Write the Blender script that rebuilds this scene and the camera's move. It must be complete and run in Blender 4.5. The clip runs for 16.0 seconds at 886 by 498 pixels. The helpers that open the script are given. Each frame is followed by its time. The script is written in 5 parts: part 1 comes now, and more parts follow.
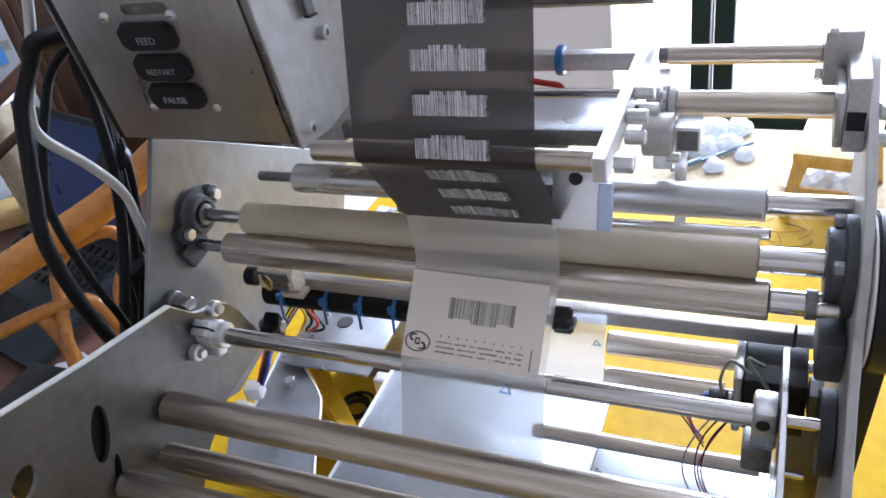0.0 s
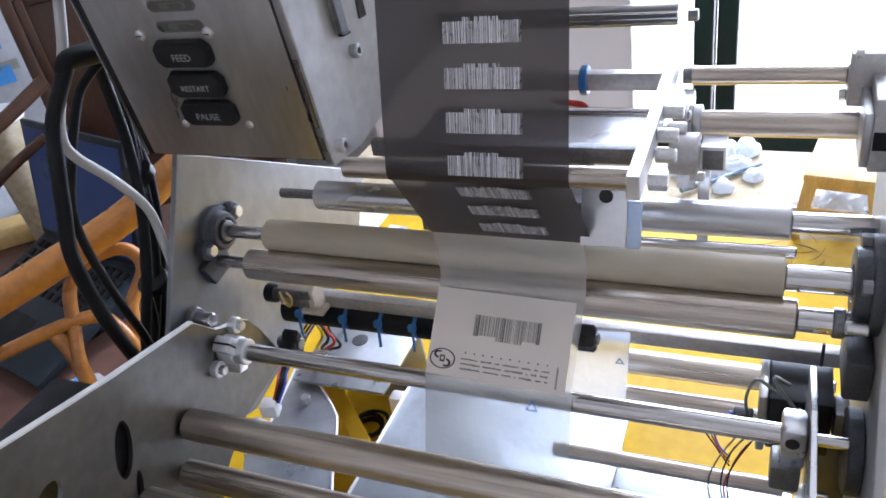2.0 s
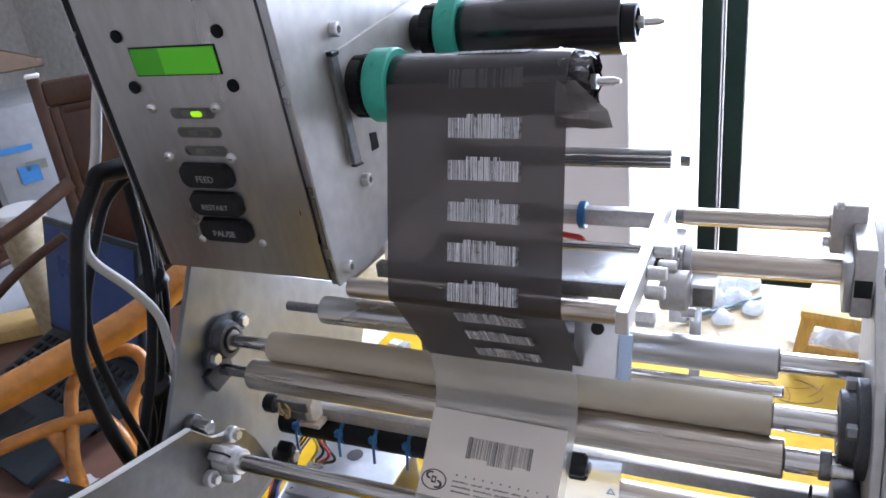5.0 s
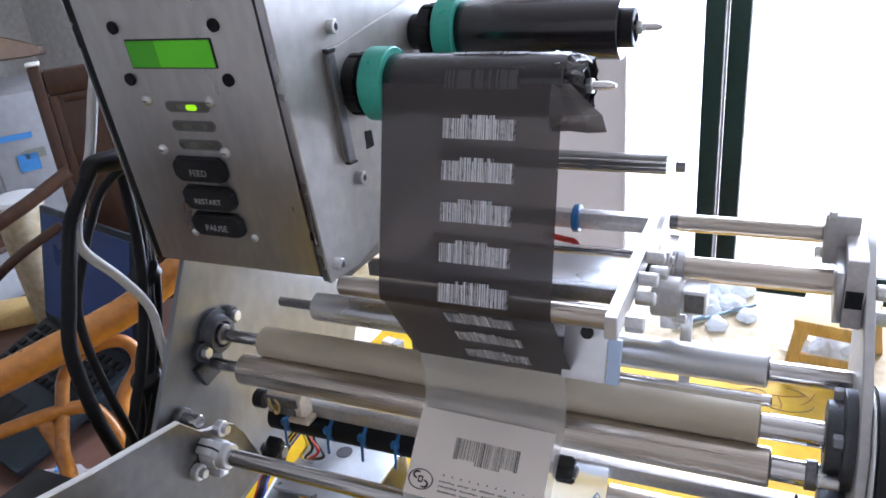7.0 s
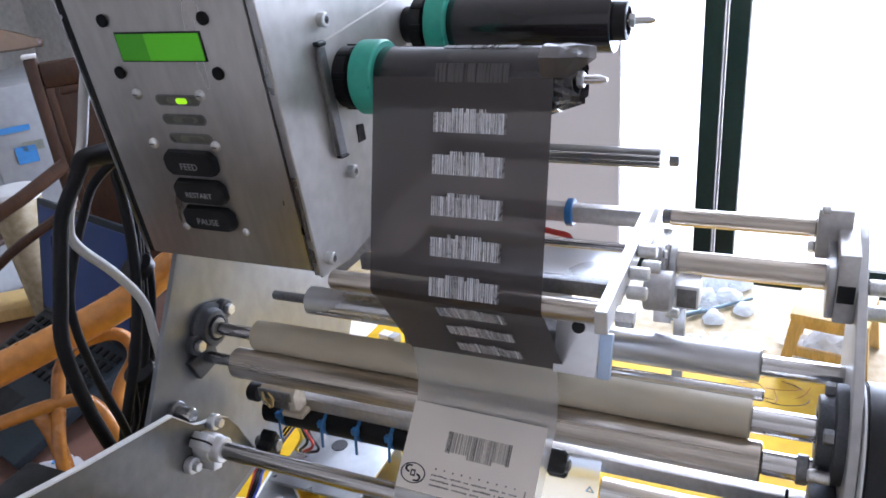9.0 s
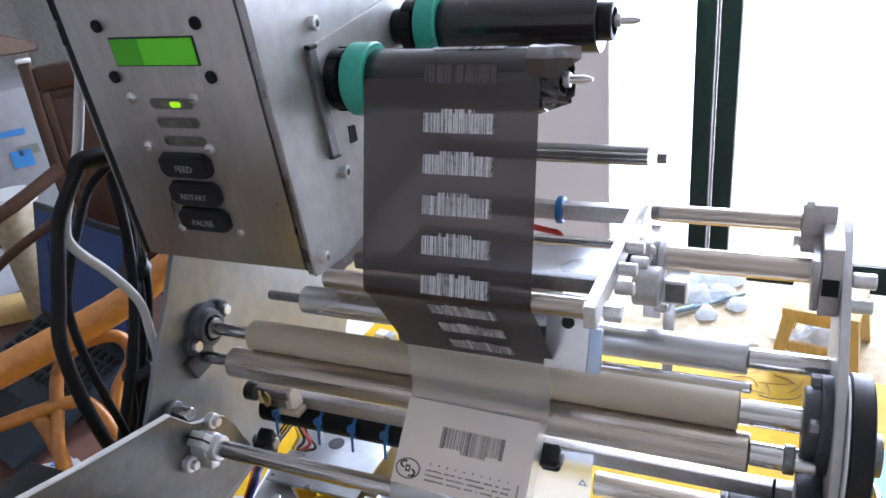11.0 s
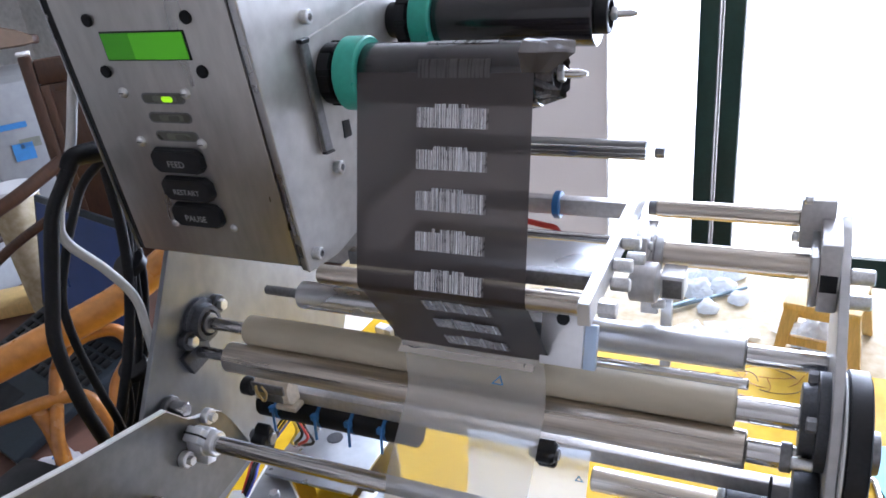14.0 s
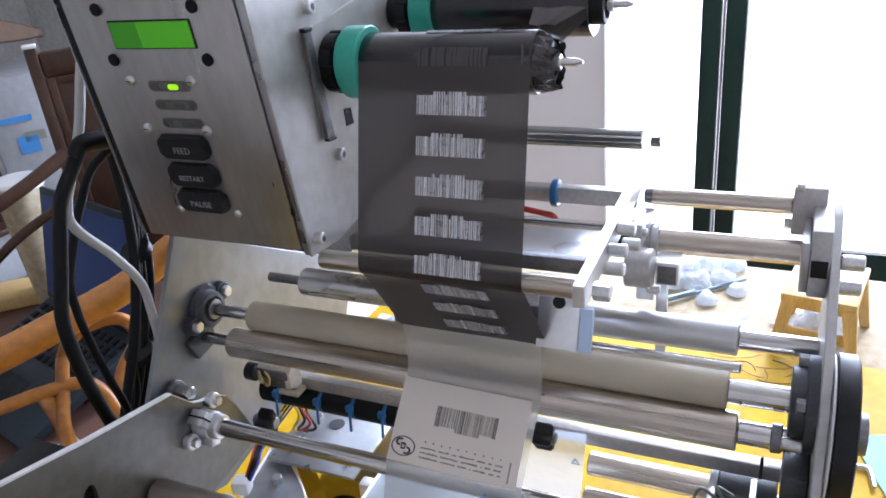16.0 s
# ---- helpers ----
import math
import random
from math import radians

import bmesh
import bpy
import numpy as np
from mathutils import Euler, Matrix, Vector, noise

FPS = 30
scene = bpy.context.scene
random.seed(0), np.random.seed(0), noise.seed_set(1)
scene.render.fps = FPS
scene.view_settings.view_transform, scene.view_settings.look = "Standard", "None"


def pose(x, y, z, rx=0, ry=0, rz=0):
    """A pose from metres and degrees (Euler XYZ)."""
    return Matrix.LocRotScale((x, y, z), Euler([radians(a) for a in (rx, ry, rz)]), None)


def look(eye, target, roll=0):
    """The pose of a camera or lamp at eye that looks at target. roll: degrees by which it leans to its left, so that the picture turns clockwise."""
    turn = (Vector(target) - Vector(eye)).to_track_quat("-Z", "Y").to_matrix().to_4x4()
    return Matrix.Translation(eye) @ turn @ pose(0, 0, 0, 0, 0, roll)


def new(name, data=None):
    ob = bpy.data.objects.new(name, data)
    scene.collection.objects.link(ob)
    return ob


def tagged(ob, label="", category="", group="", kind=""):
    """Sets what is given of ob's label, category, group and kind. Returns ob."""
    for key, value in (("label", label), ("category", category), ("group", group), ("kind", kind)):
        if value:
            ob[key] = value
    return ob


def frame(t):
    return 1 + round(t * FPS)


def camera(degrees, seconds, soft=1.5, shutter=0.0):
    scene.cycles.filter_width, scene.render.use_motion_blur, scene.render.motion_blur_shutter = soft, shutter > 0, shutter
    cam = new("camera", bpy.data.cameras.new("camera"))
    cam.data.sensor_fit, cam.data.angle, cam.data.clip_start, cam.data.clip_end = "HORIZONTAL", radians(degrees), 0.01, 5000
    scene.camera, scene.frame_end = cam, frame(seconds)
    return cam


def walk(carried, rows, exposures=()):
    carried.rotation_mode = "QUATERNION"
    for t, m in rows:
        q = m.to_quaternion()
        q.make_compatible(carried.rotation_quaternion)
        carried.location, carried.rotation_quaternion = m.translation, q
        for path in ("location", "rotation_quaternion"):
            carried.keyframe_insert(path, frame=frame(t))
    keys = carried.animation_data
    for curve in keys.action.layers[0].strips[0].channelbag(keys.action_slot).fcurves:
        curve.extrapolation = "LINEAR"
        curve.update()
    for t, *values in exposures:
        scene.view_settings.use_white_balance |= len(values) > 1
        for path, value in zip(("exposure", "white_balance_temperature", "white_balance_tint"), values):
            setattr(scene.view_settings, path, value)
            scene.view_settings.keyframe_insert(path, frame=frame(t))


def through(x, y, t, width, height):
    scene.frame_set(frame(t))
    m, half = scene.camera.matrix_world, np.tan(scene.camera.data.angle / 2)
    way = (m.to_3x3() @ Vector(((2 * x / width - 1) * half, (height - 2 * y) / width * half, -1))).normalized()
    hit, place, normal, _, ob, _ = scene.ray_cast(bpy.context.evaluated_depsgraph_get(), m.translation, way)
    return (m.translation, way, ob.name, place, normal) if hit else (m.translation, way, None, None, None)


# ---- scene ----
cam = camera(59.0, 16.0, soft=1.7)
PATH = [
    (0, (0.4040, -0.4182, 0.3187), (0.0222, 0.3181, -0.2399), -11.07),
    (0.5, (0.3944, -0.4243, 0.3205), (0.0096, 0.3222, -0.2223), -10.79),
    (1, (0.3879, -0.4247, 0.3190), (0.0055, 0.3263, -0.2192), -10.39),
    (1.5, (0.3899, -0.4264, 0.3198), (0.0090, 0.3271, -0.2161), -10.68),
    (2, (0.3868, -0.4283, 0.3211), (0.0064, 0.3242, -0.2165), -10.43),
    (2.5, (0.3894, -0.4273, 0.3241), (0.0074, 0.3259, -0.2115), -10.29),
    (3, (0.3924, -0.4285, 0.3315), (-0.0076, 0.3468, -0.1573), -9.32),
    (3.5, (0.3961, -0.4328, 0.3345), (-0.0123, 0.3507, -0.1339), -9.35),
    (4, (0.3979, -0.4366, 0.3371), (-0.0077, 0.3692, -0.0944), -8.36),
    (6.5, (0.4017, -0.4405, 0.3371), (0.0047, 0.3807, -0.0728), -5.89),
    (7, (0.4029, -0.4374, 0.3374), (0.0054, 0.3815, -0.0765), -5.60),
    (7.5, (0.4002, -0.4359, 0.3356), (0.0009, 0.3806, -0.0814), -5.11),
    (8, (0.4030, -0.4335, 0.3363), (0.0063, 0.3822, -0.0849), -5.24),
    (8.5, (0.4055, -0.4331, 0.3374), (0.0087, 0.3815, -0.0855), -5.42),
    (9, (0.4075, -0.4339, 0.3374), (0.0104, 0.3808, -0.0851), -5.58),
    (11.5, (0.4150, -0.4402, 0.3401), (0.0217, 0.3759, -0.0833), -6.14),
    (12, (0.4155, -0.4367, 0.3398), (0.0210, 0.3790, -0.0832), -6.08),
    (12.5, (0.4161, -0.4320, 0.3420), (0.0186, 0.3766, -0.0917), -6.33),
    (13, (0.4146, -0.4325, 0.3407), (0.0165, 0.3757, -0.0932), -6.28),
    (13.5, (0.4168, -0.4319, 0.3396), (0.0193, 0.3778, -0.0920), -6.27),
    (14, (0.4181, -0.4333, 0.3397), (0.0205, 0.3763, -0.0921), -6.28),
    (14.5, (0.4193, -0.4357, 0.3418), (0.0198, 0.3720, -0.0919), -6.31),
    (15, (0.4204, -0.4397, 0.3401), (0.0183, 0.3671, -0.0927), -6.35),
    (15.5, (0.4240, -0.4440, 0.3394), (0.0191, 0.3601, -0.0959), -6.35),
    (16, (0.4257, -0.4448, 0.3384), (0.0251, 0.3610, -0.0978), -6.25),
]
walk(cam, [(t, look(eye, target, roll)) for t, eye, target, roll in PATH], exposures=((0.0, 0.48, 5980, 24), (16.0, 0.48, 5980, 24)))

# ---- light ----
world = bpy.data.worlds.new("world")
scene.world = world
world.use_nodes = True
wn = world.node_tree
sky = wn.nodes.new("ShaderNodeTexSky")
sky.sky_type = "NISHITA"
sky.sun_disc = False
sky.sun_elevation = radians(38)
sky.sun_rotation = radians(20)
wn.links.new(sky.outputs[0], wn.nodes["Background"].inputs[0])
wn.nodes["Background"].inputs[1].default_value = 0.15

sun = new("sun", bpy.data.lights.new("sun", "SUN"))
sun.data.energy = 1.5
sun.data.angle = radians(10)
sun.data.color = (1.0, 0.97, 0.94)
sun.matrix_world = look((1.2, 3.0, 2.6), (0.3, 0.2, -0.2))

window_light = new("window_light", bpy.data.lights.new("window_light", "AREA"))
window_light.data.shape = "RECTANGLE"
window_light.data.size, window_light.data.size_y = 1.65, 2.5
window_light.data.energy = 80
window_light.data.color = (0.70, 0.86, 1.0)
window_light.matrix_world = look((0.45, 1.93, 0.5), (0.45, 0.0, 0.5))


# ---- materials ----
def mat(name, color, rough=0.5, metal=0.0, var=0.12, scale=40.0, bump=0.05, stretch=(1, 1, 1), second=None, fine=6.0, spec=0.5, rvar=0.12, coat=0.0, wave=0.0):
    """A surface with colour, roughness and relief that vary at two scales."""
    m = bpy.data.materials.new(name)
    m.use_nodes = True
    nt = m.node_tree
    b = nt.nodes["Principled BSDF"]
    co = nt.nodes.new("ShaderNodeTexCoord")
    mp = nt.nodes.new("ShaderNodeMapping")
    mp.inputs["Scale"].default_value = stretch
    nt.links.new(co.outputs["Object"], mp.inputs[0])
    n1 = nt.nodes.new("ShaderNodeTexNoise")
    n1.inputs["Scale"].default_value, n1.inputs["Detail"].default_value = scale, 5
    n2 = nt.nodes.new("ShaderNodeTexNoise")
    n2.inputs["Scale"].default_value, n2.inputs["Detail"].default_value = scale * fine, 3
    nt.links.new(mp.outputs[0], n1.inputs[0])
    nt.links.new(mp.outputs[0], n2.inputs[0])
    add = nt.nodes.new("ShaderNodeMath")
    add.operation = "ADD"
    nt.links.new(n1.outputs[0], add.inputs[0])
    nt.links.new(n2.outputs[0], add.inputs[1])
    rmp = nt.nodes.new("ShaderNodeMapRange")
    rmp.inputs[1].default_value, rmp.inputs[2].default_value = 0.65, 1.35
    nt.links.new(add.outputs[0], rmp.inputs[0])
    mix = nt.nodes.new("ShaderNodeMix")
    mix.data_type = "RGBA"
    c2 = second or tuple(min(1, c * (1 + 2 * var)) for c in color)
    c1 = tuple(c * (1 - var) for c in color)
    mix.inputs[6].default_value, mix.inputs[7].default_value = (*c1, 1), (*c2, 1)
    nt.links.new(rmp.outputs[0], mix.inputs[0])
    nt.links.new(mix.outputs[2], b.inputs["Base Color"])
    rr = nt.nodes.new("ShaderNodeMapRange")
    rr.inputs[1].default_value, rr.inputs[2].default_value = 0.3, 0.7
    rr.inputs[3].default_value, rr.inputs[4].default_value = max(0.03, rough - rvar), min(1, rough + rvar)
    nt.links.new(n1.outputs[0], rr.inputs[0])
    nt.links.new(rr.outputs[0], b.inputs["Roughness"])
    b.inputs["Metallic"].default_value = metal
    b.inputs["Specular IOR Level"].default_value = spec
    b.inputs["Coat Weight"].default_value = coat
    if bump:
        bp = nt.nodes.new("ShaderNodeBump")
        bp.inputs["Strength"].default_value, bp.inputs["Distance"].default_value = bump, 0.002
        nt.links.new(n2.outputs[0], bp.inputs["Height"])
        nt.links.new(bp.outputs[0], b.inputs["Normal"])
        if wave:
            slow = nt.nodes.new("ShaderNodeTexNoise")
            slow.inputs["Scale"].default_value, slow.inputs["Detail"].default_value = 11, 1.5
            nt.links.new(co.outputs["Object"], slow.inputs[0])
            bend_node = nt.nodes.new("ShaderNodeBump")
            bend_node.inputs["Strength"].default_value, bend_node.inputs["Distance"].default_value = wave, 0.02
            nt.links.new(slow.outputs[0], bend_node.inputs["Height"])
            nt.links.new(bend_node.outputs[0], bp.inputs["Normal"])
    return m


def clear(name, color, see, rough=0.1, body=0.0, bump=0.0):
    """A thin clear sheet: part of the light passes, the rest is a glossy skin with a milky body."""
    m = bpy.data.materials.new(name)
    m.use_nodes = True
    nt = m.node_tree
    b = nt.nodes["Principled BSDF"]
    b.inputs["Base Color"].default_value = (*color, 1)
    b.inputs["Roughness"].default_value = rough
    tr = nt.nodes.new("ShaderNodeBsdfTransparent")
    tr.inputs[0].default_value = (*[min(1, 0.5 + c * 0.55) for c in color], 1)
    mx = nt.nodes.new("ShaderNodeMixShader")
    mx.inputs[0].default_value = see
    nt.links.new(b.outputs[0], mx.inputs[1])
    nt.links.new(tr.outputs[0], mx.inputs[2])
    nt.links.new(mx.outputs[0], nt.nodes["Material Output"].inputs[0])
    if body:
        milk, both = nt.nodes.new("ShaderNodeBsdfTranslucent"), nt.nodes.new("ShaderNodeMixShader")
        milk.inputs[0].default_value = (*color, 1)
        both.inputs[0].default_value = body
        nt.links.new(b.outputs[0], both.inputs[1])
        nt.links.new(milk.outputs[0], both.inputs[2])
        nt.links.new(both.outputs[0], mx.inputs[1])
    if bump:
        n = nt.nodes.new("ShaderNodeTexNoise")
        n.inputs["Scale"].default_value = 7
        bp = nt.nodes.new("ShaderNodeBump")
        bp.inputs["Strength"].default_value, bp.inputs["Distance"].default_value = bump, 0.004
        nt.links.new(n.outputs[0], bp.inputs["Height"])
        nt.links.new(bp.outputs[0], b.inputs["Normal"])
    return m


def papery(name, color, through, rough=0.6):
    """A thin sheet that scatters light on both sides."""
    m = bpy.data.materials.new(name)
    m.use_nodes = True
    nt = m.node_tree
    b = nt.nodes["Principled BSDF"]
    b.inputs["Base Color"].default_value = (*color, 1)
    b.inputs["Roughness"].default_value = rough
    tr = nt.nodes.new("ShaderNodeBsdfTranslucent")
    tr.inputs[0].default_value = (*color, 1)
    mx = nt.nodes.new("ShaderNodeMixShader")
    mx.inputs[0].default_value = through
    n = nt.nodes.new("ShaderNodeTexNoise")
    n.inputs["Scale"].default_value = 60
    bp = nt.nodes.new("ShaderNodeBump")
    bp.inputs["Strength"].default_value, bp.inputs["Distance"].default_value = 0.15, 0.002
    nt.links.new(n.outputs[0], bp.inputs["Height"])
    nt.links.new(bp.outputs[0], b.inputs["Normal"])
    nt.links.new(b.outputs[0], mx.inputs[1])
    nt.links.new(tr.outputs[0], mx.inputs[2])
    nt.links.new(mx.outputs[0], nt.nodes["Material Output"].inputs[0])
    return m


def glow(name, color, strength):
    m = bpy.data.materials.new(name)
    m.use_nodes = True
    b = m.node_tree.nodes["Principled BSDF"]
    b.inputs["Base Color"].default_value = (*color, 1)
    b.inputs["Emission Color"].default_value = (*color, 1)
    b.inputs["Emission Strength"].default_value = strength
    return m


ALU = mat("brushed_aluminium", (0.50, 0.505, 0.515), 0.31, 1.0, 0.05, 9, 0.02, (1, 1, 3))
ALU_SIDE = mat("satin_aluminium_sheet", (0.50, 0.492, 0.475), 0.45, 0.55, 0.12, 14, 0.02, rvar=0.1, wave=0.05)
ALU_MATT = mat("matt_aluminium_plate", (0.46, 0.455, 0.45), 0.5, 0.6, 0.10, 18, 0.03, spec=0.3, wave=0.06)
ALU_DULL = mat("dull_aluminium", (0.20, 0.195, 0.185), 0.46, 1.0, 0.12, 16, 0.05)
STAINLESS = mat("stainless_panel", (0.47, 0.46, 0.44), 0.36, 0.85, 0.10, 9, 0.01, (3, 1, 0.9), rvar=0.11, wave=0.05)
CHROME = mat("polished_steel", (0.56, 0.55, 0.54), 0.17, 1.0, 0.08, 30, 0.01, (0.3, 3, 3), rvar=0.05)
# Long colour streaks paint the reflections that run along the rollers.
SATIN = mat("satin_roller", (0.48, 0.43, 0.37), 0.31, 1.0, 0.22, 25, 0.012, (0.1, 4, 4), rvar=0.06)
STEEL_DARK = mat("dark_steel", (0.2, 0.2, 0.205), 0.45, 0.9, 0.2, 60, 0.08)
CAST = mat("cast_housing", (0.075, 0.078, 0.085), 0.5, 0.5, 0.2, 90, 0.15, spec=0.3)
BOLT = mat("bolt_steel", (0.62, 0.62, 0.615), 0.42, 1.0, 0.15, 120, 0.03)
RUBBER = mat("beige_rubber", (0.47, 0.415, 0.31), 0.5, 0.0, 0.06, 20, 0.02, (0.3, 1, 1))
BLACK = mat("black_plastic", (0.011, 0.011, 0.012), 0.42, 0.0, 0.25, 60, 0.04, spec=0.3)
BLACK_MATT = mat("black_rubber", (0.007, 0.007, 0.008), 0.6, 0.0, 0.25, 80, 0.06, spec=0.25)
GREEN = mat("teal_plastic", (0.03, 0.36, 0.27), 0.38, 0.0, 0.08, 40, 0.02)
RIBBON_ROLL = mat("wound_ribbon", (0.016, 0.013, 0.014), 0.2, 0.0, 0.15, 30, 0.015, (0.2, 1, 1), coat=0.4)
RIBBON = clear("ink_ribbon", (0.050, 0.039, 0.037), 0.17, 0.36)
# Opaque pale bars: light through the clear gaps is put into their colour.
RIBBON_LIT = mat("used_ribbon", (0.60, 0.60, 0.62), 0.22, 0.85, 0.06, 300, 0.02, (1, 0.05, 0.05))
RIBBON_HALF = mat("half_used_ribbon", (0.14, 0.132, 0.13), 0.3, 0.7, 0.15, 200, 0.02)
FOIL = mat("crumpled_ribbon", (0.035, 0.031, 0.032), 0.2, 0.0, 0.4, 90, 0.3, coat=0.2)
FLAP = clear("loose_ribbon", (0.12, 0.105, 0.10), 0.30, 0.3)
FILM = clear("clear_liner", (0.86, 0.845, 0.82), 0.69, 0.13, bump=0.3)
# Lower run of the same film: reflections and dimming put into a greyer haze.
FILM_LOW = clear("hazed_liner_low", (0.62, 0.625, 0.63), 0.56, 0.09, body=0.12, bump=1.0)
# Same film again, with the backlit bluish haze put into its colour.
FILM_BACK = clear("clear_waste_web", (0.78, 0.84, 0.90), 0.36, 0.10, body=0.42, bump=0.8)
RIBBON_GHOST = mat("faded_ribbon_print", (0.048, 0.042, 0.040), 0.3, 0.0, 0.3, 400, 0.0, (1, 0.02, 0.02))
LABEL = papery("label_paper", (0.90, 0.835, 0.755), 0.15)
INK = mat("black_ink", (0.03, 0.03, 0.035), 0.6, 0.0, 0.1, 100, 0.0)
INK_GREY = mat("grey_ink", (0.17, 0.155, 0.14), 0.6, 0.0, 0.1, 100, 0.0)
INK_FADED = mat("faded_ink", (0.34, 0.315, 0.28), 0.6, 0.0, 0.2, 300, 0.0)
INK_BLUE = mat("blue_ink", (0.05, 0.22, 0.5), 0.5, 0.0, 0.1, 100, 0.0)
LCD = glow("lcd_green", (0.085, 0.50, 0.012), 0.13)
LCD_DARK = glow("lcd_dark_green", (0.05, 0.36, 0.010), 0.07)
LED_ON = glow("led_green", (0.30, 0.72, 0.0), 0.6)
LED_OFF = mat("led_off", (0.12, 0.12, 0.10), 0.35, 0.5)
GLASS_GREY = mat("grey_lens", (0.16, 0.165, 0.13), 0.3, 0.2)
LETTER = mat("white_print", (0.30, 0.30, 0.30), 0.5)
WOOD = mat("orange_bent_wood", (0.36, 0.145, 0.028), 0.3, 0.0, 0.22, 14, 0.03, (1, 1, 1), coat=0.4)
WOOD_DARK = mat("dark_brown_wood", (0.050, 0.021, 0.010), 0.45, 0.0, 0.25, 10, 0.05, (1, 6, 1), coat=0.12)
WOOD_PALE = mat("pale_plywood", (0.62, 0.42, 0.16), 0.55, 0.0, 0.15, 12, 0.05, (6, 1, 1))
CREAM = mat("pale_table_top", (0.36, 0.27, 0.115), 0.6, 0.0, 0.2, 11, 0.06, second=(0.52, 0.45, 0.32), spec=0.2)
ALU_BRIGHT = mat("pale_bright_aluminium", (0.80, 0.81, 0.83), 0.42, 1.0, 0.05, 20, 0.02)
ZINC = mat("zinc_plate", (0.40, 0.43, 0.455), 0.36, 0.72, 0.08, 16, 0.03, wave=0.12)
ALU_PLATE = mat("grey_aluminium_plate", (0.25, 0.257, 0.268), 0.40, 0.82, 0.12, 12, 0.02, (1, 1, 0.7), rvar=0.1, wave=0.08)
YELLOW = mat("yellow_table_top", (0.50, 0.295, 0.003), 0.62, 0.0, 0.12, 9, 0.06, second=(0.60, 0.385, 0.012), spec=0.15)
YELLOW_BOARD = mat("yellow_board", (0.66, 0.39, 0.008), 0.55, 0.0, 0.08, 12, 0.03)
# For the unseen ceiling, east and south walls; pale to bounce fill light.
WALL_PALE = mat("warm_white_wall", (0.60, 0.56, 0.515), 0.8, 0.0, 0.1, 3, 0.05)
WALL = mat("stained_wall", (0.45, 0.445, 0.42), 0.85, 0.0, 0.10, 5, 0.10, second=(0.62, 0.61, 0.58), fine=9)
FLOOR = mat("brown_floor", (0.078, 0.038, 0.026), 0.58, 0.0, 0.2, 6, 0.04, spec=0.3)
CARTON = mat("brown_board", (0.095, 0.056, 0.030), 0.7, 0.0, 0.2, 10, 0.05)
WHITE_BOX = mat("white_carton", (0.31, 0.32, 0.325), 0.6, 0.0, 0.08, 8, 0.02)
WHITE = mat("white_plastic", (0.72, 0.72, 0.71), 0.4, 0.0, 0.04, 30, 0.02)
WHITE_CABLE = mat("white_cable_skin", (0.47, 0.47, 0.455), 0.45, 0.0, 0.04, 30, 0.02)
BLUE_TIE = mat("blue_cable_tie", (0.02, 0.14, 0.36), 0.4)
RED_WIRE = mat("red_wire", (0.45, 0.03, 0.02), 0.4)
YELLOW_WIRE = mat("yellow_wire", (0.7, 0.5, 0.05), 0.4)
BLUE_WIRE = mat("blue_wire", (0.05, 0.08, 0.4), 0.4)
GREY_WIRE = mat("grey_wire", (0.2, 0.21, 0.17), 0.5)
SCREEN = mat("blue_laptop_screen", (0.03, 0.06, 0.19), 0.35, 0.0, 0.1, 4, 0.0, spec=0.2)
LAPTOP = mat("dark_laptop_case", (0.012, 0.019, 0.025), 0.42, 0.0, 0.2, 30, 0.02, spec=0.35)
KEYCAP = mat("black_keycap", (0.0045, 0.0055, 0.0065), 0.5, 0.0, 0.2, 30, 0.02, spec=0.3)
# Near-white edge strips; the plates' edge highlights are put into this colour.
PALE_EDGE = mat("pale_edge", (0.88, 0.88, 0.87), 0.5, 0.2, 0.05, 60, 0.02)
GREEN_FRAME = mat("dark_green_frame", (0.016, 0.055, 0.045), 0.4, 0.0, 0.12, 12, 0.02)
GASKET = mat("grey_gasket", (0.45, 0.48, 0.48), 0.4)
BLUE_MAT = mat("pale_blue_mat", (0.22, 0.50, 0.58), 0.55, 0.0, 0.06, 15, 0.03)
BACKING = papery("grey_backing_sheet", (0.60, 0.56, 0.53), 0.5)
BAG = papery("clear_bag", (0.84, 0.88, 0.92), 0.6, 0.12)
POLY = papery("milky_plastic", (0.66, 0.76, 0.88), 0.4, 0.2)
BLOCK_GREY = mat("grey_machined_block", (0.50, 0.485, 0.475), 0.45, 0.6, 0.12, 40, 0.05)
TOOL_GREY = mat("blue_grey_tool", (0.20, 0.28, 0.34), 0.4, 0.3)
GLASS = clear("window_glass", (0.9, 0.92, 0.92), 0.97, 0.02)
BRASS = mat("brass_fitting", (0.55, 0.42, 0.2), 0.35, 1.0)
PALE_BLOCK = mat("cream_block", (0.55, 0.48, 0.38), 0.5)


# ---- mesh helpers ----
def part(name, bm, material, parent=None, label="", smooth=True):
    me = bpy.data.meshes.new(name)
    bmesh.ops.recalc_face_normals(bm, faces=bm.faces)
    bm.to_mesh(me)
    bm.free()
    me.materials.append(material)
    ob = new(name, me)
    if smooth:
        for p in me.polygons:
            p.use_smooth = True
        me.set_sharp_from_angle(angle=radians(35))
    ob.parent = parent
    if label:
        ob["label"] = label
    return ob


def thing(name, label, category, at=(0, 0, 0), group="", kind=""):
    ob = new(name)
    ob.location = at
    ob.empty_display_size = 0.02
    return tagged(ob, label, category, group, kind)


